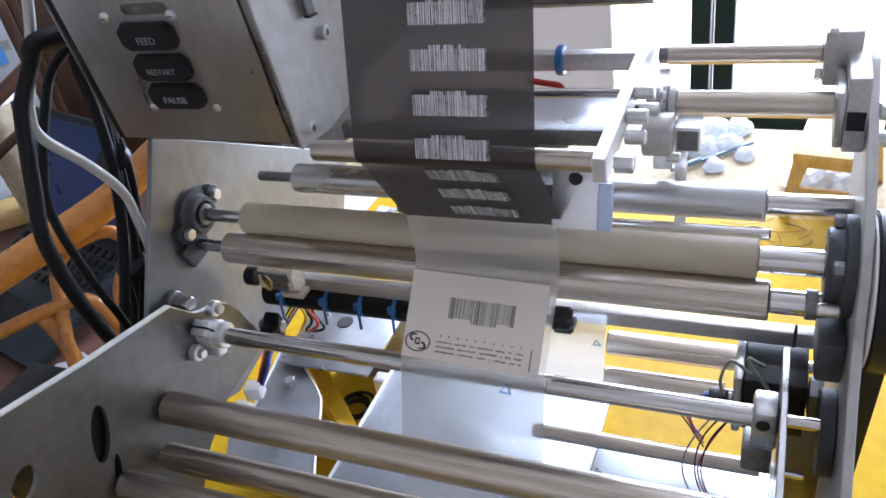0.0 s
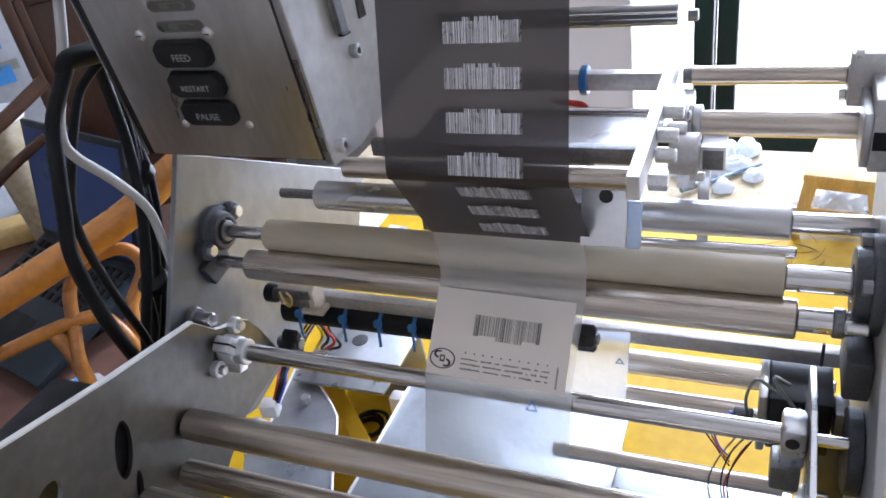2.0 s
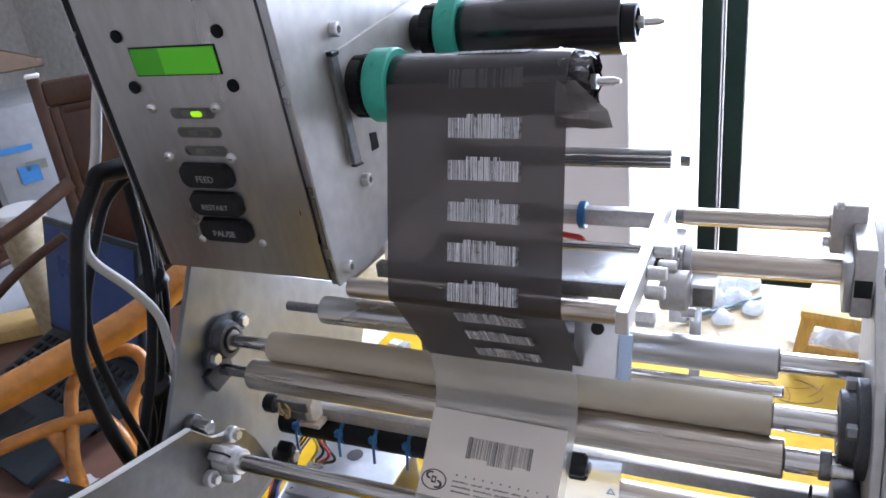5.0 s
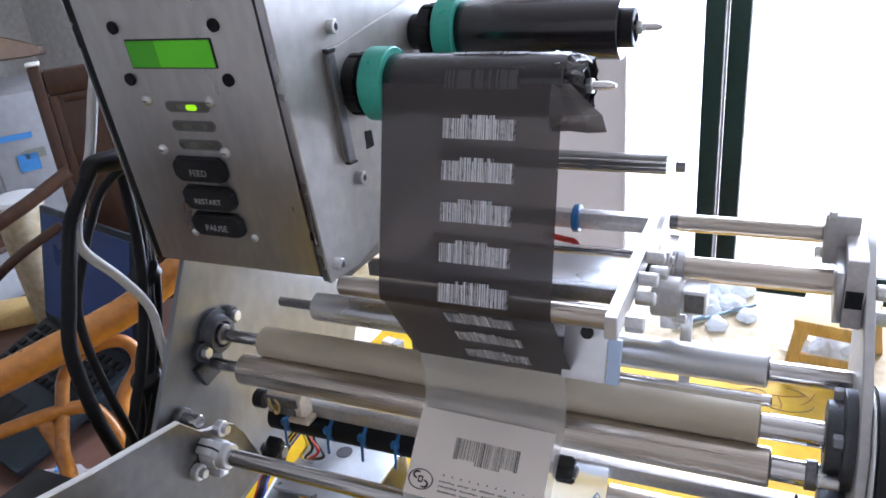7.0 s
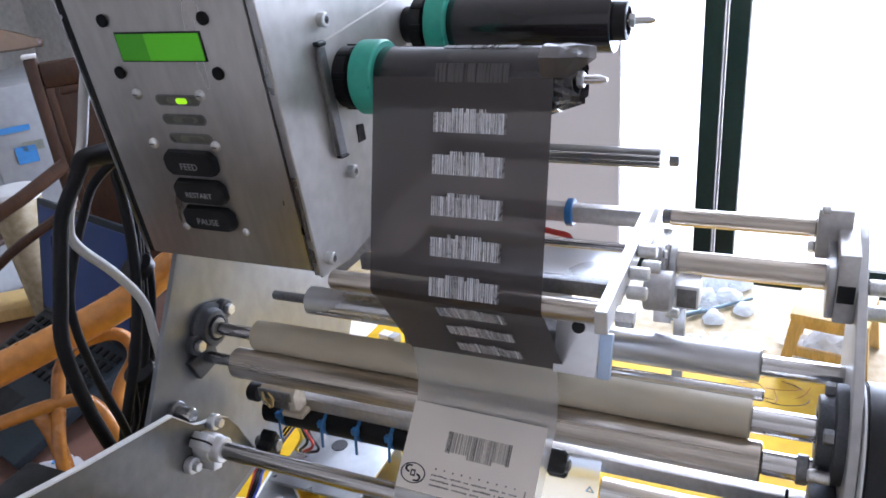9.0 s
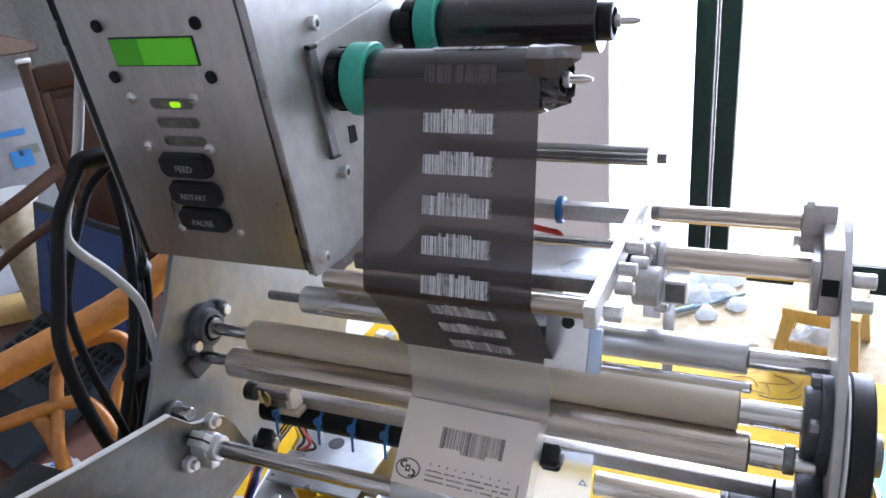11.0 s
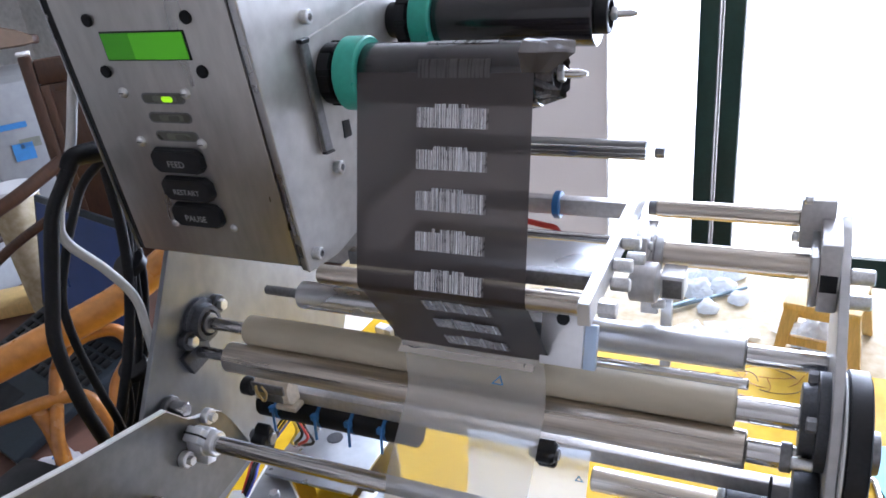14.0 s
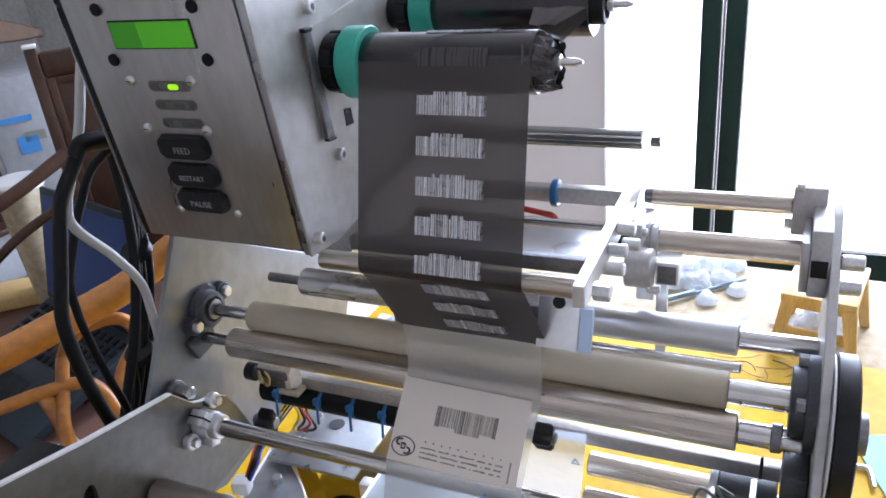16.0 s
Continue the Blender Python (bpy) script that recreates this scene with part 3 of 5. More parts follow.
# upper tension bars on the right
part("tension_bar", rod(0.330, 0.4265, 0.110, 0.102, 0.0066, 30), SATIN, machine, "bright upper tension bar")
part("tension_bar", rod(0.335, 0.436, 0.085, 0.0778, 0.0088, 34), SATIN, machine, "thick upper tension bar")
blk = part("bar_block", block(0.4265, 0.4475, 0.090, 0.125, 0.088, 0.1235, 0.0015), BLOCK_GREY, machine, "grey machined clamp block")
part("bolt", rod(0.428, 0.433, 0.088, 0.1245, 0.003, 14), BOLT, blk)
part("bolt", rod(0.422, 0.4265, 0.10, 0.092, 0.004, 14), BOLT, blk)
blk2 = part("bar_block", block(0.4395, 0.4518, 0.05, 0.10, 0.063, 0.111, 0.0015), BLOCK_GREY, machine, "grey machined clamp block")
part("slot", block(0.4405, 0.4505, 0.0495, 0.052, 0.078, 0.090, 0), BLACK, blk2, "dark slot", smooth=False)
part("plate", block(0.4345, 0.4395, 0.05, 0.10, 0.066, 0.102, 0.001), ALU, blk2)
for zz in (0.086, 0.068):
    part("bolt", rod(0.458, 0.472, 0.06, zz, 0.0052, 18), BOLT, machine)

# pulley outside the right plate
pul = part("pulley", lathe([(0.4595, 0.045), (0.4605, 0.047), (0.4725, 0.047), (0.4735, 0.045), (0.4735, 0.03)], -0.002, 0.0, 60), BLACK_MATT, machine, "black belt pulley with a white rim")
part("rim", lathe([(0.4585, 0.041), (0.4588, 0.0462), (0.4602, 0.0462), (0.4602, 0.041)], -0.002, 0.0, 60), WHITE, pul, "white plastic rim")
part("hub", lathe([(0.4735, 0.014), (0.481, 0.013), (0.482, 0.008)], -0.002, 0.0, 24), STEEL_DARK, pul)
part("belt", lathe([(0.4615, 0.0465), (0.4615, 0.0482), (0.4718, 0.0482), (0.4718, 0.0465)], -0.002, 0.0, 60), BLACK, pul, "smooth black belt round the pulley")
part("belt", plate([(-0.047, 0.010), (-0.030, -0.06), (-0.012, -0.13), (0.004, -0.20), (0.008, -0.20), (-0.008, -0.13), (-0.026, -0.06), (-0.043, 0.010)], 0.461, 0.472, 0), BLACK_MATT, machine, "black drive belt")
part("belt", plate([(0.042, -0.006), (0.036, -0.11), (0.03, -0.20), (0.034, -0.20), (0.040, -0.11), (0.046, -0.006)], 0.461, 0.472, 0), BLACK_MATT, machine, "black drive belt")

# motor and its wires
motor = part("motor", block(0.396, 0.436, -0.01, 0.035, -0.126, -0.078, 0.002), BLACK, machine, "black stepper motor")
part("motor_flange", block(0.390, 0.396, -0.012, 0.037, -0.128, -0.076, 0.002), ALU, motor, "pale motor flange")
part("sprocket", block(0.437, 0.446, -0.01, 0.01, -0.11, -0.085, 0.001), STEEL_DARK, motor)
for k, (m, dx) in enumerate(((BLACK, 0.0), (BLACK, 0.004), (GREY_WIRE, -0.008), (RED_WIRE, 0.002))):
    part("wire", tube([(0.395 + dx, -0.015, -0.095), (0.375 + dx, -0.045, -0.10 - 0.004 * k), (0.372 + dx, -0.06, -0.125), (0.39 + dx, -0.075, -0.155), (0.405 + dx, -0.09, -0.20)], 0.0006, 6), m, machine)
part("wire", tube([(0.40, -0.012, -0.07), (0.388, -0.015, -0.058), (0.382, -0.015, -0.075), (0.384, -0.012, -0.095)], 0.0012, 6), GREY_WIRE, machine)
part("wire", tube([(0.408, -0.012, -0.062), (0.398, -0.016, -0.054), (0.412, -0.02, -0.075)], 0.0014, 6), GREY_WIRE, machine)
con = part("connector", block(0.3745, 0.3875, -0.016, -0.006, -0.106, -0.093, 0.001), BLACK, machine, "small black motor connector")
part("pin_row", block(0.3715, 0.3745, -0.014, -0.008, -0.103, -0.096, 0.0004), BLUE_WIRE, con, "blue contact strip")
for k, m in enumerate((BLUE_WIRE, RED_WIRE, BLACK)):
    part("wire", tube([(0.3745, -0.011, -0.096 - 0.003 * k), (0.362 - 0.003 * k, -0.020, -0.094 - 0.004 * k), (0.366, -0.032, -0.104 - 0.003 * k), (0.375, -0.045, -0.103 - 0.004 * k)], 0.0006, 6), m, machine)

# base plates below
for sx, sy in ((-0.035, 0.066), (0.035, 0.066), (-0.035, 0.130)):
    part("stud", lathe([(-0.202, 0.0016), (-0.196, 0.0016), (-0.1955, 0.001)], 0, 0, 10, None, "z", (sx, sy, 0)), BOLT, machine)
base = part("base_plate", block(-0.055, 0.050, 0.052, 0.142, -0.206, -0.202, 0.0008), ZINC, machine, "bright zinc-plated base plate with a hole")
part("hole_rim", lathe([(-0.2025, 0.009), (-0.2015, 0.009), (-0.2012, 0.0086)], 0, 0, 24, None, "z", (-0.010, 0.122, 0)), CAST, base, "round hole")
part("base_web", block(-0.055, 0.055, 0.138, 0.142, -0.30, -0.202, 0.0008), ZINC, machine, "zinc-plated upright plate")
gus = bmesh.new()
outline = [(-0.0678, 0.0751), (-0.0502, 0.0732), (-0.036, 0.064), (-0.0204, 0.0515), (0.002, 0.0317), (0.012, 0.021), (0.017, 0.0116), (0.0267, -0.0085), (0.0427, -0.0464), (0.0543, -0.0693), (-0.0404, -0.0695), (-0.054, -0.0449), (-0.0515, -0.0035)]
lo = [gus.verts.new((x, y, -0.216)) for x, y in outline]
hi = [gus.verts.new((x, y, -0.212)) for x, y in outline]
gus.faces.new(lo)
gus.faces.new(hi)
for i in range(len(outline)):
    gus.faces.new((lo[i], lo[(i + 1) % len(lo)], hi[(i + 1) % len(lo)], hi[i]))
g = part("gusset_plate", gus, ZINC, machine, "zinc-plated plate with a rounded edge")
part("bolt", hexa(-0.212, -0.204, 0, 0, 0.0055, None, "z", (-0.0295, 0.0324, 0)), BOLT, g)
for run in (outline[:10], outline[11:] + outline[:1]):
    lip = bmesh.new()
    for (xa, ya), (xb, yb) in zip(run, run[1:]):
        tube([(xa, ya, -0.2115), (xb, yb, -0.2115)], 0.0013, 6, lip, 0)
    part("edge", lip, PALE_EDGE, g, "bright bent edge")
part("base_plate", block(0.068, 0.284, -0.20, 0.082, -0.216, -0.212, 0.0008), ZINC, machine, "wide bright base plate")
part("base_plate", block(0.2845, 0.42, -0.20, 0.040, -0.216, -0.212, 0.0008), ZINC, machine, "bright base plate under the motor")
part("base_edge", block(0.0655, 0.068, -0.20, 0.082, -0.226, -0.2105, 0.0006), PALE_EDGE, machine, "bent bright edge of the base plate")
part("bracket", block(0.047, 0.062, 0.062, 0.076, -0.245, -0.219, 0.002), WHITE, machine, "small white plastic bracket")
brd = bmesh.new()
ends = [((-0.052, 0.088), (-0.036, 0.098)), ((0.040, 0.003), (0.055, 0.010))]
q = [brd.verts.new((x, y, z)) for z in (-0.298, -0.235) for pair in ends for x, y in pair]
for f in ((0, 1, 3, 2), (4, 5, 7, 6), (0, 1, 5, 4), (2, 3, 7, 6), (0, 2, 6, 4), (1, 3, 7, 5)):
    brd.faces.new([q[i] for i in f])
bmesh.ops.recalc_face_normals(brd, faces=brd.faces)
part("board", brd, YELLOW_BOARD, machine, "yellow board between the plates", smooth=False)
part("connector", moved(block(-0.009, 0.009, -0.008, 0.008, -0.010, 0.006, 0.003), pose(-0.0500, 0.004, -0.194, 0, 0, 15)), WHITE, machine, "white cable connector")
part("connector", moved(block(-0.010, 0.010, -0.007, 0.007, -0.010, 0.004, 0.003), pose(-0.0485, -0.0195, -0.196, 0, 0, -10)), WHITE, machine, "white cable connector")
for k, m in enumerate((RED_WIRE, BLACK, BLACK, BLUE_WIRE)):
    part("wire", tube([(-0.046 + 0.002 * k, 0.006, -0.19), (-0.049 + 0.003 * k, 0.024, -0.180), (-0.056 + 0.003 * k, 0.0436, -0.178), (-0.050 + 0.004 * k, 0.08, -0.16), (-0.035 + 0.004 * k, 0.11, -0.14)], 0.0013, 6), m, machine)
for k, m in enumerate((YELLOW_WIRE, BLACK, RED_WIRE, BLACK)):
    part("wire", tube([(-0.02 + 0.005 * k, 0.10, -0.12), (-0.035 + 0.006 * k, 0.085, -0.135 - 0.006 * k), (-0.015 + 0.006 * k, 0.07, -0.15 - 0.004 * k), (-0.03 + 0.005 * k, 0.075, -0.175), (-0.04, 0.10, -0.20)], 0.0016, 6), m, machine)

coil = thing("cable_coil", "small coil of brown cable on the yellow cover", "cable", (0, 0, 0))
rnd = random.Random(4)
for k in range(5):
    cx, cy, rr = rnd.uniform(-0.003, 0.003), rnd.uniform(-0.003, 0.003), 0.013 + 0.0015 * k
    part("loop", tube([(0.0006 + cx + rr * math.cos(w), 0.0854 + cy + rr * math.sin(w), ZT + 0.005 + 0.002 * k) for w in [2 * math.pi * i / 12 for i in range(13)]], 0.0018, 6), BLACK_MATT, coil)

# ---- printer ----
printer = thing("label_printer", "stainless thermal label printer with green display, keys and ribbon", "printer", (0, 0, 0))


def face(x, z, out=0.0):
    """A place on the tilted front panel."""
    return (x, -0.0721 - 0.1086 * (z - 0.147) - 0.994 * out, z - 0.108 * out)


TILT = math.atan(0.1086)


def on_face(bm, x, z, out=0.0):
    """Moves a mesh made in x, z (facing -y) onto the front panel."""
    return moved(bm, Matrix.Translation(face(x, z, out)) @ Matrix.Rotation(TILT, 4, "X"))


def pan_head(r, n=20):
    """A domed screw head facing -y."""
    bm = lathe([(0, r), (-r * 0.25, r), (-r * 0.5, r * 0.86), (-r * 0.66, r * 0.55), (-r * 0.7, r * 0.2)], 0, 0, n, None, "y")
    return bm


def disc(r, h, n=24):
    return lathe([(0, r), (-h * 0.7, r), (-h, r * 0.8)], 0, 0, n, None, "y")


panel = part("front_panel", on_face(block(-0.065, 0.065, 0, 0.0025, -0.1145, 0.1145, 0.0012), 0.0715, 0.2365), STAINLESS, printer, "stainless steel front panel")
part("gap", on_face(block(-0.0735, 0.0705, 0.0025, 0.008, -0.116, 0.115, 0), 0.0735, 0.2365), BLACK, printer, "black gap behind the panel", smooth=False)
sy0 = face(0, 0.1225)[1]
sy1 = face(0, 0.352)[1]
part("case_edge", on_face(block(-0.0006, 0.0006, 0.001, 0.007, -0.116, 0.115, 0.0003), -0.0006, 0.2365), ALU, printer, "bright folded edge of the case")
part("case", block(0.006, 0.1425, -0.058, 0.17, 0.127, 0.35, 0.001), STAINLESS, printer, "stainless steel printer case")
part("side_plate", plate([(sy0 - 0.001, 0.1195), (sy1 - 0.001, 0.352), (0.19, 0.352), (0.19, 0.175), (-0.006, 0.1205), (-0.035, 0.116)], 0.1427, 0.1447), ALU_SIDE, printer, "satin aluminium side plate")
part("edge_strip", moved(block(0.1385, 0.1445, -0.004, 0.0, -0.1165, 0.1165, 0.0005), Matrix.Translation(face(0, 0.236, -0.0035)) @ Matrix.Rotation(TILT, 4, "X")), ALU, printer)
part("ribbon_plate", plate([(-0.040, 0.258), (-0.036, 0.188), (-0.028, 0.185), (0.02, 0.20), (0.12, 0.235), (0.12, 0.276), (0.074, 0.2707)], 0.1448, 0.1468), ALU_SIDE, printer, "aluminium ribbon-drive plate")
guide = part("edge_guide", plate([(-0.0440, 0.2575), (-0.0365, 0.2570), (-0.0285, 0.1880), (-0.0375, 0.1890)], 0.1468, 0.1500), STEEL_DARK, printer, "dark steel edge strip")
part("end_cap", plate([(-0.0450, 0.2605), (-0.0355, 0.2600), (-0.0360, 0.2570), (-0.0445, 0.2575)], 0.1466, 0.1508), BLACK, guide, "black plastic end cap")
part("end_cap", plate([(-0.0380, 0.1890), (-0.0280, 0.1880), (-0.0276, 0.1862), (-0.0376, 0.1872)], 0.1466, 0.1508), BLACK, guide, "black plastic end cap")
part("slot", plate([(-0.0092, 0.2005), (-0.0008, 0.1990), (0.0004, 0.1878), (-0.0089, 0.1885)], 0.1466, 0.1473, 0), BLACK, printer, "black slot", smooth=False)
cap_screw("screw", printer, 0.1447, -0.0303, 0.2707, 0.0045, 0.005)
cap_screw("screw", printer, 0.1447, -0.0214, 0.173, 0.0045, 0.005)
cap_screw("screw", printer, 0.1447, -0.0625, 0.130, 0.0042, 0.006)
for x in (0.034, 0.1076):
    for z in (0.2824, 0.2515):
        part("rubber_plug", on_face(disc(0.0038, 0.002), x, z), BLACK_MATT, panel, "black rubber plug")
lcd = part("display", on_face(block(-0.0318, 0.0318, -0.0006, 0.001, -0.0088, 0.0088, 0.0004), 0.0710, 0.2668), BLACK, panel, "black display frame")
part("screen", on_face(block(-0.009, 0.0305, -0.0008, 0.0, -0.0078, 0.0078, 0), 0.0710, 0.2668, 0.0005), LCD, lcd, "lit green display")
part("screen", on_face(block(-0.0305, -0.009, -0.0008, 0.0, -0.0078, 0.0078, 0), 0.0710, 0.2668, 0.0005), LCD_DARK, lcd, "darker green part of the display")
for x in (0.0415, 0.0899):
    for z in (0.2383, 0.2061):
        sc = part("screw", on_face(pan_head(0.0034), x, z), BOLT, panel, "bright pan-head screw")
        part("cross_slot", on_face(block(-0.0018, 0.0018, -0.00255, -0.0020, -0.0003, 0.0003, 0), x, z), BLACK, sc, smooth=False)
for x, z in ((0.045, 0.1468), (0.0934, 0.147)):
    part("screw", on_face(pan_head(0.0026), x, z), BOLT, panel, "bright pan-head screw")


def pill(w, h, d, n=8):
    bm = bmesh.new()
    pts = []
    for sx, a0 in ((1, -90), (-1, 90)):
        for i in range(n + 1):
            a = radians(a0 + 180 * i / n)
            pts.append((sx * (w / 2 - h / 2) + h / 2 * math.cos(a), h / 2 * math.sin(a)))
    lo = [bm.verts.new((x, 0, z)) for x, z in pts]
    hi = [bm.verts.new((x, -d, z)) for x, z in pts]
    bm.faces.new(lo)
    bm.faces.new(hi)
    for i in range(len(pts)):
        bm.faces.new((lo[i], lo[(i + 1) % len(pts)], hi[(i + 1) % len(pts)], hi[i]))
    return bm


for k, z in enumerate((0.2348, 0.2226, 0.2104)):
    slot = part("led_slot", on_face(pill(0.031, 0.0052, 0.0005), 0.0712 + 0.0005 * k, z), LED_OFF, panel, "milled indicator slot")
    part("rim", on_face(pill(0.0335, 0.0070, 0.0003), 0.0712 + 0.0005 * k, z), STEEL_DARK, slot, "milled rim")
    part("lens", on_face(pill(0.0185, 0.0040, 0.0007), 0.0725 + 0.0005 * k, z), GLASS_GREY, slot, "dull grey lens")
    part("lamp", on_face(pill(0.0085, 0.0036, 0.0009), 0.0745 + 0.0005 * k, z - 0.0003), LED_ON if k == 0 else LED_OFF, slot, "lit green indicator" if k == 0 else "dark indicator")


def lettering(text, size, material, parent, m):
    cu = bpy.data.curves.new("lettering", "FONT")
    cu.body, cu.size, cu.align_x, cu.align_y, cu.extrude = text, size, "CENTER", "CENTER", 0.0001
    tmp = new("lettering_source", cu)
    dg = bpy.context.evaluated_depsgraph_get()
    me = bpy.data.meshes.new_from_object(tmp.evaluated_get(dg))
    bpy.data.objects.remove(tmp)
    me.transform(m)
    me.materials.clear()
    me.materials.append(material)
    ob = new("lettering", me)
    ob.parent = parent
    return ob


for text, x, z in (("FEED", 0.068, 0.1947), ("RESTART", 0.0685, 0.1750), ("PAUSE", 0.069, 0.1560)):
    bm = bmesh.new()
    w, h, c, d = 0.0205, 0.0085, 0.0042, 0.005
    ring = [(-w + c, -h), (w - c, -h), (w, -h + c), (w, h - c), (w - c, h), (-w + c, h), (-w, h - c), (-w, -h + c)]
    lo = [bm.verts.new((a, 0, b)) for a, b in ring]
    hi = [bm.verts.new((a * 0.93, -d, b * 0.9)) for a, b in ring]
    bm.faces.new(lo)
    bm.faces.new(hi)
    for i in range(8):
        bm.faces.new((lo[i], lo[(i + 1) % 8], hi[(i + 1) % 8], hi[i]))
    bmesh.ops.bevel(bm, geom=list(bm.edges), offset=0.0007, segments=2, affect="EDGES")
    key = part("key", on_face(bm, x, z), BLACK, panel, "black rubber key")
    m = Matrix.Translation(face(x, z - 0.0015, 0.0052)) @ Matrix.Rotation(TILT, 4, "X") @ Matrix.Rotation(radians(90), 4, "X")
    lettering(text, 0.0062 if len(text) < 6 else 0.0052, LETTER, key, m)

# guide rod, outer bracket and bars of the print unit
part("guide_rod", rod(0.1447, 0.321, -0.060, 0.1135, 0.0064, 30), SATIN, printer, "bright ribbon guide rod")
part("nut", hexa(0.327, 0.337, -0.060, 0.1135, 0.0056), BOLT, printer)
brk = part("outer_bracket", plate([(-0.068, 0.105), (-0.068, 0.1195), (0.12, 0.1245), (0.12, 0.112)], 0.3165, 0.3240), ALU_BRIGHT, printer, "bright outer bracket plate")
groove = part("cross_bar", rod(0.1447, 0.3185, 0.13, 0.139, 0.0075, 26), ALU_DULL, printer, "grooved dark cross bar")
for dz in (-0.0035, 0.0, 0.0035):
    part("ridge", rod(0.1447, 0.3185, 0.13 - math.sqrt(0.0073 ** 2 - dz ** 2), 0.139 + dz, 0.0008, 8), CHROME, groove)
part("nut", hexa(0.3245, 0.3315, 0.13, 0.138, 0.0045), STEEL_DARK, printer)
part("cross_bar", block(0.1447, 0.3185, 0.105, 0.115, 0.0925, 0.1055, 0.0008), BLOCK_GREY, printer, "flat grey cross bar")
part("cable_tie", rod(0.252, 0.2575, 0.110, 0.099, 0.011, 18), BLUE_TIE, printer, "blue cable tie")
part("wire", tube([(0.232, 0.098, 0.0885), (0.247, 0.096, 0.087), (0.2565, 0.095, 0.0855), (0.259, 0.095, 0.078), (0.257, 0.095, 0.070), (0.249, 0.096, 0.068)], 0.0024, 8), RED_WIRE, printer)
part("cross_bar", rod(0.1447, 0.3185, 0.08, 0.0872, 0.0035, 20), CHROME, printer, "thin bright cross bar")
part("inner_plate", block(0.150, 0.316, 0.012, 0.066, 0.0885, 0.0905, 0.0005), ALU, printer, "bright inner plate")
part("cross_bar", block(0.1447, 0.3185, -0.025, -0.017, 0.103, 0.113, 0.0006), STEEL_DARK, printer, "dark cross bar")
head = part("print_head", block(0.165, 0.284, -0.015, 0.02, 0.040, 0.070, 0.002), STEEL_DARK, printer, "dark print head block")
hb = part("head_bracket", moved(block(0.280, 0.308, -0.0015, 0.0015, -0.019, 0.030, 0.0008), pose(0, -0.0225, 0.066, -22)), ALU_BRIGHT, printer, "pale head bracket")
part("hole", moved(lathe([(-0.0010, 0.0042), (-0.0022, 0.0040)], 0, 0, 18, None, "y"), pose(0.2985, -0.0330, 0.0865, -22)), BLACK, hb, "dark screw hole")
part("side_cheek", moved(block(0.3085, 0.3165, -0.002, 0.004, -0.019, 0.010, 0.001), pose(0, -0.0225, 0.066, -22)), POLY, printer, "milky blue plastic cheek")
for zz, yy in ((0.115, -0.01), (0.106, -0.018), (0.118, 0.015), (0.10, 0.03)):
    part("bolt", rod(0.3242, 0.336, yy, zz, 0.0042, 18), BOLT, brk)
part("bar_clamp", block(0.3242, 0.334, 0.070, 0.100, 0.066, 0.097, 0.0015), BLOCK_GREY, brk, "grey bar clamp")
part("slot", block(0.3252, 0.3335, 0.0695, 0.0715, 0.086, 0.0915, 0), BLACK, brk, "dark slot", smooth=False)
part("bar_flange", rod(0.334, 0.340, 0.085, 0.0778, 0.0125, 30), ALU, brk, "round bar flange")
part("bar_collar", rod(0.3242, 0.331, 0.110, 0.102, 0.0058, 24), STEEL_DARK, brk)
part("clamp_block", block(0.3242, 0.333, 0.052, 0.068, 0.086, 0.104, 0.001), BLOCK_GREY, brk, "small machined block")
part("screw", rod(0.333, 0.3355, 0.060, 0.095, 0.0032, 16), BOLT, brk)
part("screw", rod(0.3355, 0.345, 0.060, 0.050, 0.0035, 16), BOLT, brk)
part("bar_clamp", rod(0.3242, 0.342, 0.045, 0.075, 0.014, 24), BLOCK_GREY, brk, "round grey bar clamp")
sq = part("knob", block(0.342, 0.358, 0.055, 0.075, 0.057, 0.075, 0.001), ALU_BRIGHT, brk, "bright square end block")
part("face", block(0.3435, 0.3565, 0.0545, 0.0552, 0.0585, 0.0725, 0.0002), STEEL_DARK, sq, "dull grey face")
part("rear_plate", block(0.3242, 0.337, 0.078, 0.082, 0.030, 0.070, 0.0008), BLOCK_GREY, brk, "grey plate behind the clamps")
part("support", block(0.338, 0.346, 0.085, 0.092, -0.02, 0.055, 0.0008), ALU, machine, "upright bright support")

# backing sheet of the label supply
part("backing_sheet", moved(plate([(0.0, -0.02), (0.0, 0.12)] + [(0.004 * i / 6, 0.12 + 0.12 * i / 6) for i in range(1, 7)] + [(0.008, 0.24), (0.008, -0.02)], 0.02, 0.272, 0), pose(0, 0.20, 0)), BACKING, printer, "grey backing sheet behind the bars")

# ---- ribbon rolls ----
AX1 = (-0.012, 0.2325)
AX2 = (0.078, 0.248)
ROLL_X1, ROLL_X2 = 0.150, 0.160


